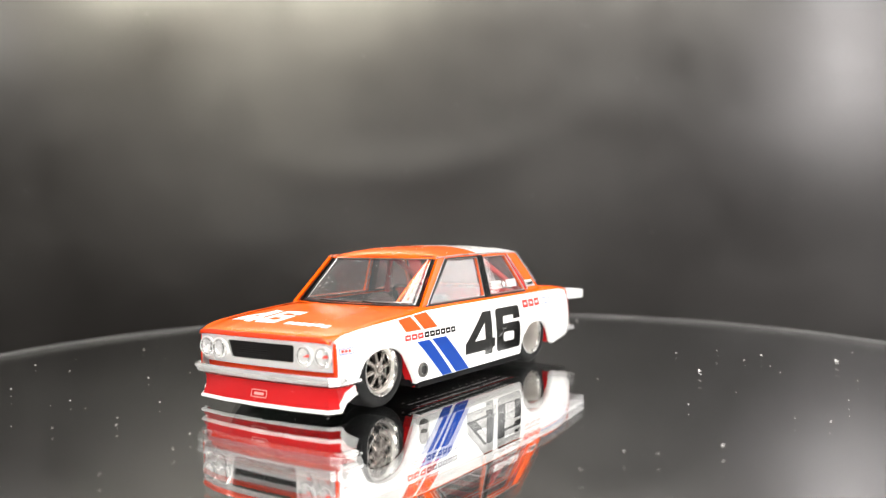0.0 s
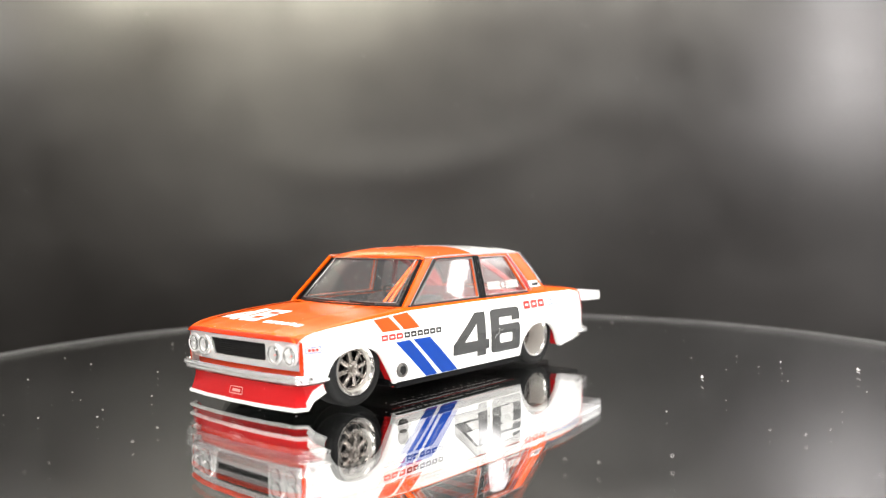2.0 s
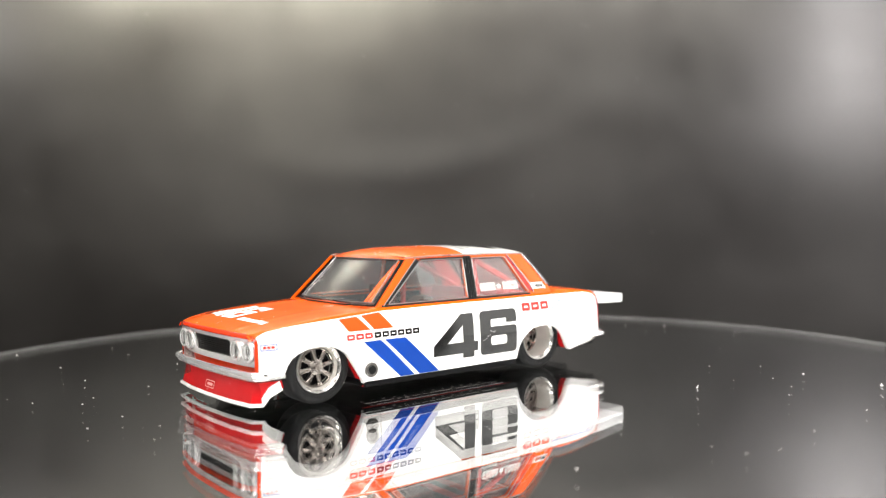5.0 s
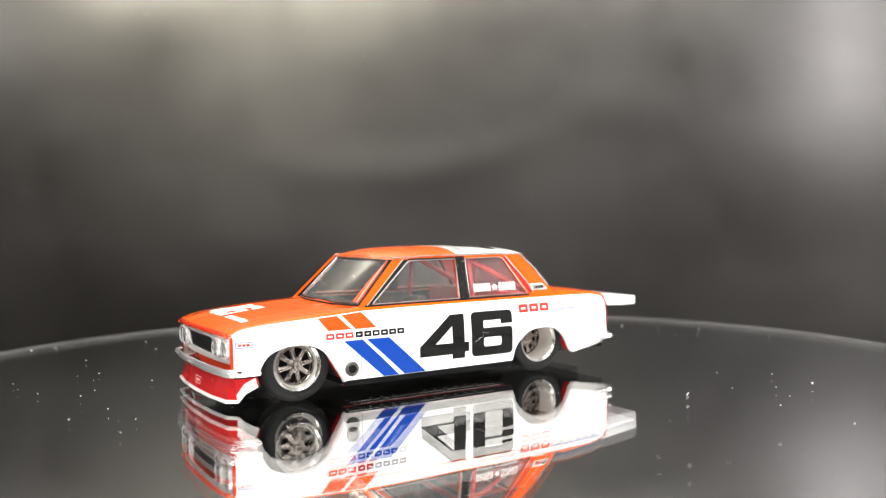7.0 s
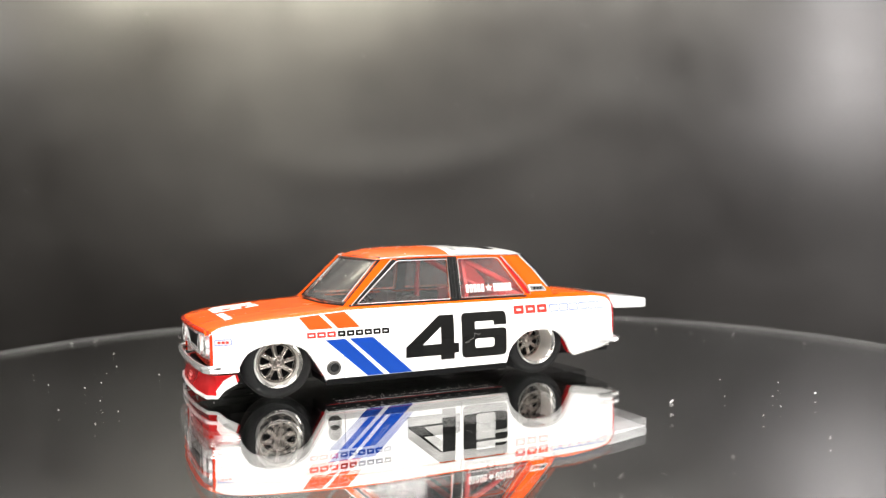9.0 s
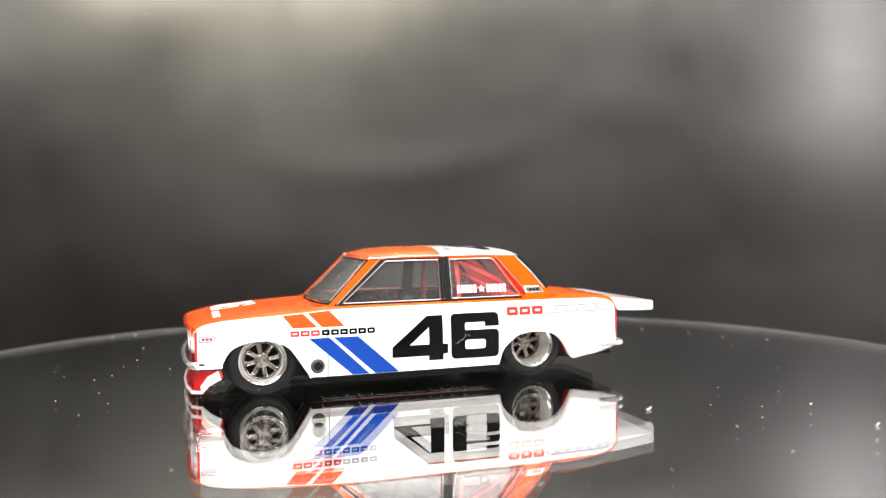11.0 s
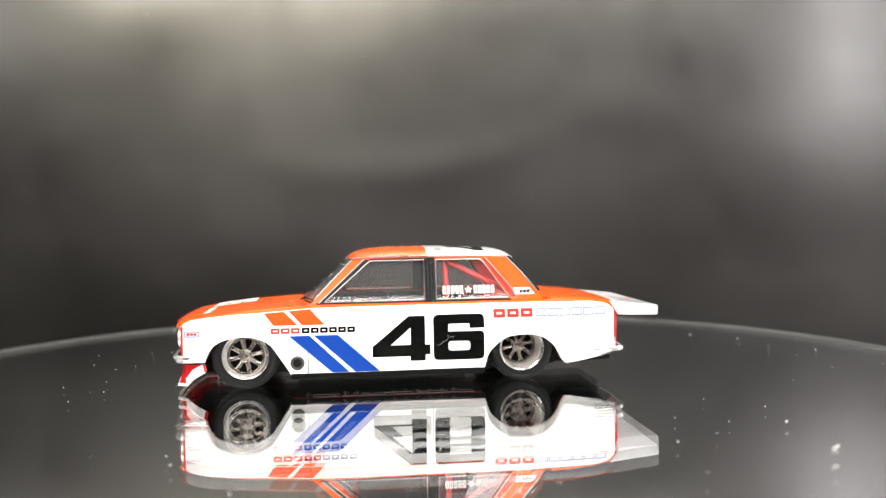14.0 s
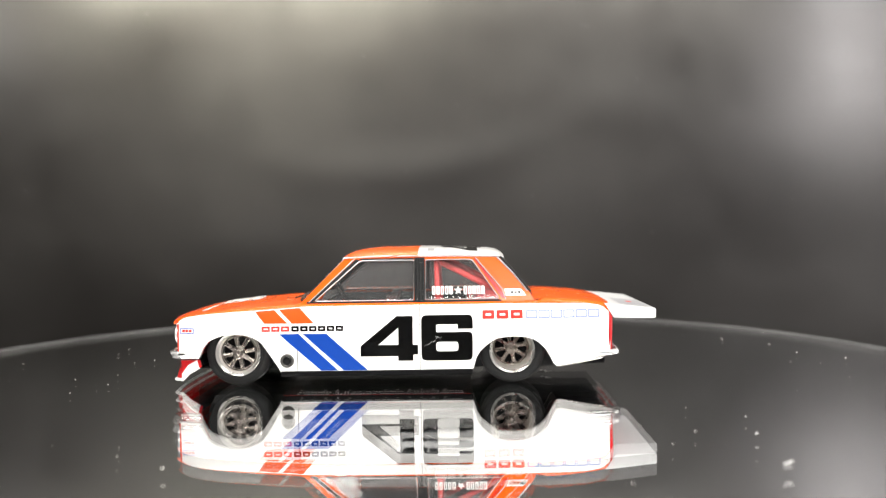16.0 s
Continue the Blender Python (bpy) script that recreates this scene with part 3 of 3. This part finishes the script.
    def face(off):
        return lambda u, v: (nose_x(u) + 0.42 - off + 0.16 * (8.9 - v), u, v)
    part("grille_surround", sheet([rect(-11.15, 5.35, 11.15, 8.95, 0.7), rounded([(-5.2, 6.15), (5.2, 6.15), (5.6, 8.3), (-5.6, 8.3)], 0.35)], face(0.15), 0.55, (1, 1)), CHROME, car, "bright plated grille surround", AT, sharp=30)
    part("grille", sheet([rect(-5.8, 6.0, 5.8, 8.5, 0.2)], face(-0.1), 0.2, (1, 1)), TRIM, car, "black grille", AT)
    for k in range(8):
        part("grille_bar", tube([(nose_x(y) + 0.45 + 0.16 * (8.9 - 6.3 - 0.27 * k), y, 6.3 + 0.27 * k) for y in (-5.2, -2.5, 0, 2.5, 5.2)], 0.06, 6), TRIM, car, "", AT)
    for y in (-9.65, -7.1, 7.1, 9.65):
        x0 = nose_x(y) + 0.27 + 0.16 * 1.75
        lamp = bmesh.new()
        n = 28
        rings = []
        for dx, r in ((0.0, 1.3), (-0.35, 1.28), (-0.42, 1.16), (-0.36, 1.0), (-0.1, 0.97)):
            rings.append([lamp.verts.new((x0 + dx, y + r * math.cos(2 * math.pi * k / n), 7.15 + r * math.sin(2 * math.pi * k / n))) for k in range(n)])
        for a, b in zip(rings, rings[1:]):
            for j in range(n):
                lamp.faces.new((a[j], a[(j + 1) % n], b[(j + 1) % n], b[j]))
        head = part("headlight", lamp, CHROME, car, "round clear headlight in a bright ring", AT, sharp=25)
        part("reflector", loft([[(x0 + dx, y + r * math.cos(2 * math.pi * k / 24), 7.15 + r * math.sin(2 * math.pi * k / 24)) for k in range(24)] for dx, r in ((-0.1, 0.97), (0.05, 0.8), (0.2, 0.5), (0.26, 0.2), (0.27, 0.02))], cap=False), REFLECTOR, head, "", AT)
        part("gasket", tube([(x0 - 0.3, y + 1.0 * math.cos(2 * math.pi * k / 24), 7.15 + 1.0 * math.sin(2 * math.pi * k / 24)) for k in range(26)], 0.075, 5, cap=False), PEWTER, head, "", AT)
        lens = [[(x0 + dx, y + r * math.cos(2 * math.pi * k / 24), 7.15 + r * math.sin(2 * math.pi * k / 24)) for k in range(24)] for dx, r in ((-0.12, 0.02), (-0.12, 0.9), (-0.2, 0.96), (-0.34, 0.86), (-0.44, 0.6), (-0.5, 0.3), (-0.51, 0.02))]
        part("lens", loft(lens), LENS, head, "clear lens", AT).visible_shadow = False
        if y < 0:
            part("lamp_mark", sheet([rect(y - 0.55, 7.02, y + 0.55, 7.32, 0.05)], lambda u, v: (x0 + 0.0, u, v), 0.03), DECAL_RED, head, "", AT)
    path = rounded([(-5.3, -12.25), (-9.2, -12.1), (-9.7, -6), (-9.9, 0), (-9.7, 6), (-9.2, 12.0), (-5.3, 12.25)], [0, 1.6, 1.5, 0, 1.5, 1.6, 0], 8)
    part("front_bumper", tube([(x, y, 4.72) for x, y in path[2:-2]], 0.31, 12, 1.0), POLISHED, car, "bright plated front bumper", AT)
    part("bumper_lower_bar", tube([(x + 0.16, y * 0.99, 4.22) for x, y in path], 0.25, 10), POLISHED, car, "", AT)
    part("bumper_groove", tube([(x + 0.28, y * 0.975, 4.46) for x, y in path[1:-1]], 0.22, 8), TRIM, car, "", AT)
    # chin spoiler
    prof = [((-5.6, 11.7, 3.7), (-5.35, 11.75, 2.75)), ((-6.9, 11.4, 3.65), (-6.9, 11.35, 1.9)), ((-8.0, 11.0, 3.6), (-7.75, 11.45, 1.0)), ((-8.5, 9.9, 3.6), (-8.85, 10.6, 0.95)),
            ((-8.9, 6, 3.6), (-9.45, 6, 0.95)), ((-9.0, 0, 3.6), (-9.65, 0, 0.95))]
    prof = [tuple((x, -y, z) for x, y, z in q) for q in prof] + prof[-2::-1]
    rings = []
    for a, b in prof:
        a, b = Vector(a), Vector(b)
        inn = Vector((0.35, -0.25 * (1 if a.y > 0 else -1 if a.y < 0 else 0), 0))
        rings.append([a, a.lerp(b, 0.35) + Vector((0.12, 0, 0)), a.lerp(b, 0.7) + Vector((0.08, 0, 0)), b, b + inn, a + inn])
    part("chin_spoiler", loft(rings), RED, car, "red chin spoiler with white edge", AT, sharp=30)
    part("spoiler_edge", tube([q[1] for q in prof], 0.24, 8), WHITE, car, "white spoiler edge", AT)
    for sg, (a, b) in ((-1, prof[0]), (1, prof[-1])):
        q = [prof[1] if sg < 0 else prof[-2], prof[2] if sg < 0 else prof[-3]]
        fin = [[Vector(p) + Vector((-0.04, sg * 0.06, 0)) for p in (Vector(e[1]).lerp(Vector(e[0]), w), e[1])] + [Vector(p) + Vector((0.1, -sg * 0.2, 0)) for p in (e[1], Vector(e[1]).lerp(Vector(e[0]), w))] for e, w in (((a, b), 1.0), (q[0], 0.62), (q[1], 0.3))]
        part("spoiler_end", loft(fin), WHITE, car, "white spoiler end", AT)
    part("spoiler_badge", sheet([rect(-1.3, 1.75, 1.3, 2.65, 0.15), rect(-1.2, 1.84, 1.2, 2.56, 0.1)], lambda u, v: (-9.36 + 0.24 * (v - 2.2), u, v)), PINK_INK, car, "", AT)
    part("badge_letters", sheet([rect(-0.8, 2.03, 0.8, 2.35, 0.1)], lambda u, v: (-9.36 + 0.24 * (v - 2.2), u, v)), PINK_INK, car, "", AT)
    # tail
    part("tail_panel", grid(8, 30, lambda u, v: (51.55 + 0.35 * math.sin(math.pi * min(1, u * 1.2)) - 0.7 * abs(2 * v - 1) ** 4, 11.1 * (2 * v - 1), 10.5 - 6.7 * u)), RED, car, "red-orange tail panel", AT)
    for sg in (-1, 1):
        def tail_corner(u, v, sg=sg):
            z = 4.3 + (belt(51.0) + 0.1 - 4.3) * v
            a = math.pi / 2 * u
            pull = 0.5 * max(0, v - 0.8) / 0.2
            return (51.22 - 0.25 * (1 - v) + (0.62 - pull) * math.sin(a), sg * (side_y(51.22, z) + 0.03 - 0.7 * (1 - math.cos(a))), z)
        part("tail_corner", grid(10, 16, tail_corner), RED, car, "red rear corner", AT)
    part("rear_wing", loft([[(50.6, y, 10.75), (54.0, y, 10.4), (57.4, y, 10.05), (57.65, y, 9.9), (57.6, y, 8.75), (57.3, y, 8.65), (54, y, 8.7), (51.9, y, 8.8)] for y in (-10.95, -10.5, -5, 0, 5, 10.5, 10.95)]), WING_PAINT, car, "pale silver tail wing", AT, sharp=30)
    part("wing_panel", sheet([rect(53.0, -9.2, 57.0, -0.6, 0.1)], lambda u, v: (u, v, 10.44 - 0.1 * (u - 54) + 0.02)), SILVER_INK, car, "silver printed panel", AT)
    part("wing_mark", sheet([rect(54.6, -6.0, 55.4, -4.2, 0.2)], lambda u, v: (u, v, 10.44 - 0.1 * (u - 54) + 0.045)), DECAL_RED, car, "", AT)
    rb = [(48.0, -12.1), (50, -12.1), (51.4, -11.9), (52.2, -11.2), (52.5, -9), (52.6, 0)]
    rb = rb + [(x, -y) for x, y in rb[-2::-1]]
    part("rear_bumper", tube([(x, y, 4.15) for x, y in rounded(rb, [0, 0.4, 0.4, 0.5, 0.8, 0, 0.8, 0.5, 0.4, 0.4, 0], 4)], 0.38, 10), POLISHED, car, "bright plated rear bumper", AT)
    part("rear_valance", tube([(44.2, -11.6, 2.35), (47, -11.7, 2.85), (50.3, -11.4, 3.45)], 0.16, 6), SILVER, car, "", AT)
    # chassis and its small relief
    part("chassis", block(-7.5, -5.3, 1.45, 50.5, 5.3, 2.6, 0.3), BLACK, car, "black chassis plate", AT)
    part("chassis_floor", block(5.9, -11.3, 1.43, 32.4, 11.3, 2.58, 0.25), BLACK, car, "", AT)
    part("chassis_nose", block(-8.0, -10.2, 2.6, -5.3, 10.2, 3.6, 0.25), BLACK, car, "", AT)
    part("chassis_tail", block(44.2, -11.0, 2.5, 50.6, 11.0, 3.4, 0.25), BLACK, car, "", AT)
    for sg in (-1, 1):
        part("side_sill", block(6.1, sg * 11.75 - 0.5, 1.35, 32.4, sg * 11.75 + 0.1, 2.12, 0.12), BLACK, car, "black sill strip", AT)
        part("sill_edge", tube([(6.3, sg * 11.86, 1.42), (32.2, sg * 11.86, 1.42)], 0.06, 6), SILVER, car, "thin bright sill edge", AT)
    for k in range(13):
        part("chassis_rivet", block(8 + k * 1.7, -8.4, 1.3, 8.3 + k * 1.7, -8.1, 1.46, 0.05), SILVER, car, "", AT)
    part("floor_edge", tube([(6.2, -11.25, 1.42), (32.1, -11.25, 1.42)], 0.05, 6), RED, car, "thin red floor edge", AT)
    rnd = random.Random(11)
    for y in (-10.7, -9.3):
        bm = bmesh.new()
        x = 8.0
        while x < 31:
            w = rnd.choice((0.22, 0.3, 0.36))
            bm.faces.new([bm.verts.new(p) for p in ((x, y - 0.22, 1.415), (x + w, y - 0.22, 1.415), (x + w, y + 0.22, 1.415), (x, y + 0.22, 1.415))])
            x += w + (0.14 if rnd.random() < 0.85 else 0.6)
        part("moulded_lettering", bm, WHITE_INK, car, "row of pale moulded marks", AT)
    # inside
    part("cabin_floor", block(8.5, -10.2, 3.6, 31.5, 10.2, 4.2, 0.1), TRIM, car, "", AT)
    part("dashboard", block(8.8, -9.9, 9.0, 11.6, 9.9, 11.5, 0.5), TRIM, car, "black dashboard", AT)
    for sg in (-1, 1):
        part("door_trim", block(9.5, sg * 10.35 - 0.2, 4, 31.8, sg * 10.35 + 0.2, 11.1, 0.1), TRIM, car, "black inner door trim", AT)
        part("quarter_trim", block(31.9, sg * 10.35 - 0.2, 7.3, 36.6, sg * 10.35 + 0.2, 11.5, 0.1), RED_IN, car, "red inner quarter trim", AT)
    part("rear_bench", loft([[(x + dx, sy * 8.6, z) for dx, sy in ((-0.6, -1), (-0.6, 1), (0.6, 1), (0.6, -1))] for x, z in ((31.5, 5.0), (32.6, 8.5), (33.8, 11.8))]), RED_IN, car, "red rear bench", AT)
    part("rear_shelf", block(34.0, -9.9, 10.6, 41.3, 9.9, 11.2, 0.2), RED_IN, car, "red rear shelf", AT)
    wheel_ring = [(13.7 - 0.9 * math.sin(q), -4.6 + 1.7 * math.cos(q), 12.2 + 1.45 * math.sin(q)) for q in (2 * math.pi * k / 24 for k in range(26))]
    sw = part("steering_wheel", tube(wheel_ring, 0.24, 6, cap=False), TRIM, car, "black steering wheel", AT)
    part("steering_column", tube([(10.8, -4.6, 10.8), (13.7, -4.6, 12.2)], 0.2, 6), TRIM, car, "", AT)
    for y in (-4.8, 4.8):
        part("bucket_seat", loft([[(x + dx, y + sy * w, z) for dx, sy in ((-0.7, -1), (-0.7, 1), (0.7, 1), (0.7, -1))] for x, z, w in ((18.8, 4.4, 3.0), (19.4, 7, 3.2), (20.3, 10, 3.0), (20.7, 10.9, 2.4), (20.9, 11.4, 1.7), (21.0, 11.7, 1.3))]), SEAT, car, "dark bucket seat", AT)
        part("seat_cushion", block(13.5, y - 3, 4.2, 19, y + 3, 6.4, 0.6), SEAT, car, "", AT)
    for path in ([(27.6, -9.4, 4.5), (27.6, -9.2, 12), (27.6, -8.3, 16.7), (27.6, -6.8, 17.6), (27.6, 6.8, 17.6), (27.6, 8.3, 16.7), (27.6, 9.2, 12), (27.6, 9.4, 4.5)],
                 [(27.6, -8.0, 16.9), (38.6, -8.6, 11.2)], [(27.6, 8.0, 16.9), (38.6, 8.6, 11.2)]):
        part("roll_cage_bar", tube(path, 0.42, 8), RED_IN, car, "red roll cage bar", AT)
    # added rods imitate the orange pillar's reflected streaks in the windscreen
    for y0, y1, r in ((-5.6, -8.0, 0.2), (-6.7, -8.3, 0.26)):
        part("screen_streak", tube([(10.6, y0, 11.4), (12.6, (y0 + y1) / 2, 14.2), (14.7, y1, 16.9)], r, 8), ORANGE, car, "orange streak standing in for the pillar's image in the windscreen", AT)
    for sg in (-1, 1):
        part("cabin_trim", sheet([[(32.9, 16.9), (35.6, 16.9), (40.5, 12.2), (40.5, 11.3), (36.9, 11.3)]], lambda u, v: (u, sg * (cabin_y(v) - 0.7), v), 0.2), RED_IN, car, "red inner trim", AT)

    # printed markings
    part("race_number", sheet(FOUR, on_left(0.035)), INK, car, "black printed figure 4", AT)
    part("race_number", sheet(SIX, on_left(0.035)), INK, car, "black printed figure 6", AT)
    chip = [(25.9, 5.45), (26.5, 5.6), (26.7, 5.9), (27.2, 6.0), (27.5, 6.4), (27.3, 6.75), (27.9, 6.5), (28.3, 6.7), (28.0, 6.35)]
    part("paint_chip", tube([on_left(0.045)(u, v) for u, v in chip], 0.013, 4), WHITE_INK, car, "", AT)
    for loop in ([(2.6, 10.32), (5.25, 10.5), (7.1, 8.68), (3.9, 8.68)], [(5.9, 10.54), (8.75, 10.75), (10.7, 8.66), (7.7, 8.66)]):
        part("orange_stripe", sheet([loop], on_left(0.03)), DECAL_ORANGE, car, "orange printed stripe", AT)
    for loop in ([(5.95, 7.22), (8.62, 7.24), (13.95, 2.15), (11.63, 2.15)], [(9.2, 7.24), (12.45, 7.22), (18.05, 2.15), (14.75, 2.15)]):
        part("blue_stripe", sheet([loop], on_left(0.03)), BLUE, car, "blue printed stripe", AT)
    for loops in letter_blocks(3.55, 7.35, 7.58, 8.3, 3, 0.2, ring=0.25):
        part("red_lettering", sheet(loops, on_left(0.04)), DECAL_RED, car, "", AT)
    for loops in letter_blocks(7.65, 14.75, 7.58, 8.3, 6, 0.2, ring=0.26):
        part("black_lettering", sheet(loops, on_left(0.04)), INK, car, "", AT)
    for loops in letter_blocks(33.8, 39.3, 8.95, 10.12, 3, 0.3, ring=0.42):
        part("red_lettering", sheet(loops, on_left(0.04)), DECAL_RED, car, "", AT)
    for loops in letter_blocks(39.75, 49.8, 8.95, 10.05, 6, ring=0.14):
        part("outlined_lettering", sheet(loops, on_left(0.04)), PALE_INK, car, "", AT)
    part("marker_lamp", sheet([rect(-7.95, 7.38, -5.9, 8.16, 0.1), rect(-7.83, 7.5, -6.02, 8.04, 0.08)], on_left(0.05)), PALE_INK, car, "", AT)
    for loops in letter_blocks(-7.6, -6.25, 7.62, 7.92, 3, 0.1):
        part("marker_lettering", sheet(loops, on_left(0.05)), DECAL_RED, car, "", AT)

    def on_window(u, v):
        return (u, -(cabin_y(v) - 0.03), v)
    for loops in letter_blocks(26.95, 29.8, 12.25, 13.4, 5, 0.14, ring=0.17) + letter_blocks(31.3, 34.2, 12.25, 13.4, 5, 0.14, ring=0.17):
        part("window_lettering", sheet(loops, on_window), WHITE_INK, car, "", AT)
    star = [(30.55 + (0.62 if k % 2 == 0 else 0.26) * math.sin(math.pi * k / 5), 12.8 + (0.62 if k % 2 == 0 else 0.26) * math.cos(math.pi * k / 5)) for k in range(10)]
    part("window_star", sheet([star], on_window), WHITE_INK, car, "white printed star", AT)

    rnd = random.Random(3)
    bm = bmesh.new()
    for k in range(34):
        u, v = rnd.uniform(0.05, 0.95), rnd.uniform(0.05, 0.95)
        r = rnd.choice((0.025, 0.03, 0.04, 0.06))
        bmesh.ops.create_icosphere(bm, subdivisions=1, radius=r, matrix=Matrix.Translation(screen(0.03)(u, v)) @ Matrix.Diagonal((1, rnd.uniform(0.7, 2.5), 1, 1)))
    for k in range(26):
        x = rnd.uniform(15.5, 36)
        y = rnd.uniform(-8.5, 8.5)
        bmesh.ops.create_icosphere(bm, subdivisions=1, radius=rnd.choice((0.02, 0.03, 0.05)), matrix=Matrix.Translation((x, y, roof_z(x, y) + 0.02)))
    for k in range(22):
        z = rnd.uniform(11.4, 17.2)
        bmesh.ops.create_icosphere(bm, subdivisions=1, radius=0.03, matrix=Matrix.Translation((rnd.uniform(24.6, 25.9), -(cabin_y(z) + 0.28), z)))
    hair = [(3.6 + 2.2 * math.sin(0.5 * q), -(12.45 + 0.12 * math.sin(1.7 * q)), 6.6 - 0.62 * q + 0.25 * math.sin(1.3 * q)) for q in (0.3 * k for k in range(14))]
    part("stray_hair", tube(hair, 0.025, 5), DUST, car, "fine pale hair by the front wheel", AT)
    tagged(part("settled_dust", bm, DUST, car, "fine pale dust", AT, merge=False), kind="stuff")

    # white number on the hood, read from the front
    def on_hood(cx, cy, k, off):
        def f(u, v):
            x, y = cx + (v - 6.5) * 1.0, cy - (u - 24.8) * k
            return (x, y, deck_z(x, y) + off)
        return f
    part("hood_number", sheet(FOUR, on_hood(-2.8, 4.7, 0.54, 0.04), 0, (1, 1)), WHITE_INK, car, "white printed figure 4", AT)
    part("hood_number", sheet(SIX, on_hood(-2.8, 4.7, 0.54, 0.04), 0, (1, 1)), WHITE_INK, car, "white printed figure 6", AT)
    for loops in letter_blocks(0.9, 7.9, -6.0, -5.0, 6, 0.15):
        part("hood_lettering", sheet([[(q[0], q[1]) for q in lp] for lp in loops], lambda u, v: (v, -u, deck_z(v, -u) + 0.04)), WHITE_INK, car, "", AT)

    def on_roof(u, v):
        return (31.0 - (v - 6.5) * 0.95, -1.0 + (u - 24.8) * 0.8, roof_z(31.0 - (v - 6.5) * 0.95, -1.0 + (u - 24.8) * 0.8) + 0.04)
    part("roof_number", sheet(FOUR, on_roof), INK, car, "black printed figure 4", AT)
    part("roof_number", sheet(SIX, on_roof), INK, car, "black printed figure 6", AT)
    part("roof_lettering", sheet([rect(26.3, -7.5, 27.2, -5.5, 0.1)], lambda u, v: (u, v, roof_z(u, v) + 0.04)), GREY_INK, car, "", AT)
    return car


CAR = model_car()


def dust():
    """Loose specks and lint that ride on the platter."""
    rnd = random.Random(7)
    bm = bmesh.new()
    for k in range(85):
        a, r = rnd.uniform(0, 2 * math.pi), 80 * math.sqrt(rnd.random())
        s = rnd.choice((0.025, 0.03, 0.035, 0.045, 0.06))
        m = Matrix.Translation((r * math.cos(a) - 1.9, r * math.sin(a) - 5.1, s * 0.4)) @ Matrix.Rotation(rnd.uniform(0, 6), 4, "Z") @ Matrix.Diagonal((rnd.uniform(0.8, 2.2), 1, 0.8, 1))
        bmesh.ops.create_icosphere(bm, subdivisions=1, radius=s, matrix=m)
    for x, y, s in ((37, -41.4, 0.2), (38.3, -34, 0.13), (25.9, -37.5, 0.11), (31, -40.3, 0.11), (22.3, -47.6, 0.13), (27.5, -45, 0.1), (33, -28.8, 0.11), (-21, -52, 0.2), (66.8, 5, 0.2),
                    (-8, 55.2, 0.2), (-25.8, 30.2, 0.15), (-41, 40, 0.16), (-41.4, 25.3, 0.14), (-44.3, 11.3, 0.12), (-51.2, 13.3, 0.12), (-47.5, 57.9, 0.2), (-43.3, 59.4, 0.18), (-49.9, -5.8, 0.13), (-45, -2.4, 0.12), (-43.3, -10.1, 0.11), (-46.1, -15.9, 0.12), (54.5, 27.7, 0.2)):
        bmesh.ops.create_icosphere(bm, subdivisions=1, radius=s * 0.75, matrix=Matrix.Translation((x, y, s * 0.22)) @ Matrix.Rotation(x, 4, "Z") @ Matrix.Diagonal((1.0, 0.65, 0.6, 1)))
    for x, y in ((17.6, -37.4), (35.9, -52.6)):
        # curled lint
        curl = [(x + 0.5 * math.sin(2.1 * q), y + 0.45 * math.cos(1.3 * q) * q * 0.5, 0.08 + 0.25 * abs(math.sin(1.7 * q))) for q in (k * 0.35 for k in range(8))]
        pts = tube(curl, 0.06, 5)
        me = bpy.data.meshes.new("lint")
        pts.to_mesh(me)
        pts.free()
        bm.from_mesh(me)
        bpy.data.meshes.remove(me)
    return tagged(part("dust_specks", bm, DUST, PLATTER, "pale dust specks", merge=False), kind="stuff")


dust()


def motions():
    """The platter turns steadily and carries the car."""
    spin, ride = [], []
    for k in range(33):
        t = k / 2
        deg = 25.734 - 3.558 * (t - 8) - 0.0055 * ((t - 8) ** 2 - 30)
        m = pose(0, 0, 0, 0, 0, deg)
        spin.append((t, m))
        ride.append((t, m @ pose(-0.02418 + MID * MM, -0.00095, 0.0)))
    walk(PLATTER, spin)
    walk(CAR, ride)


motions()
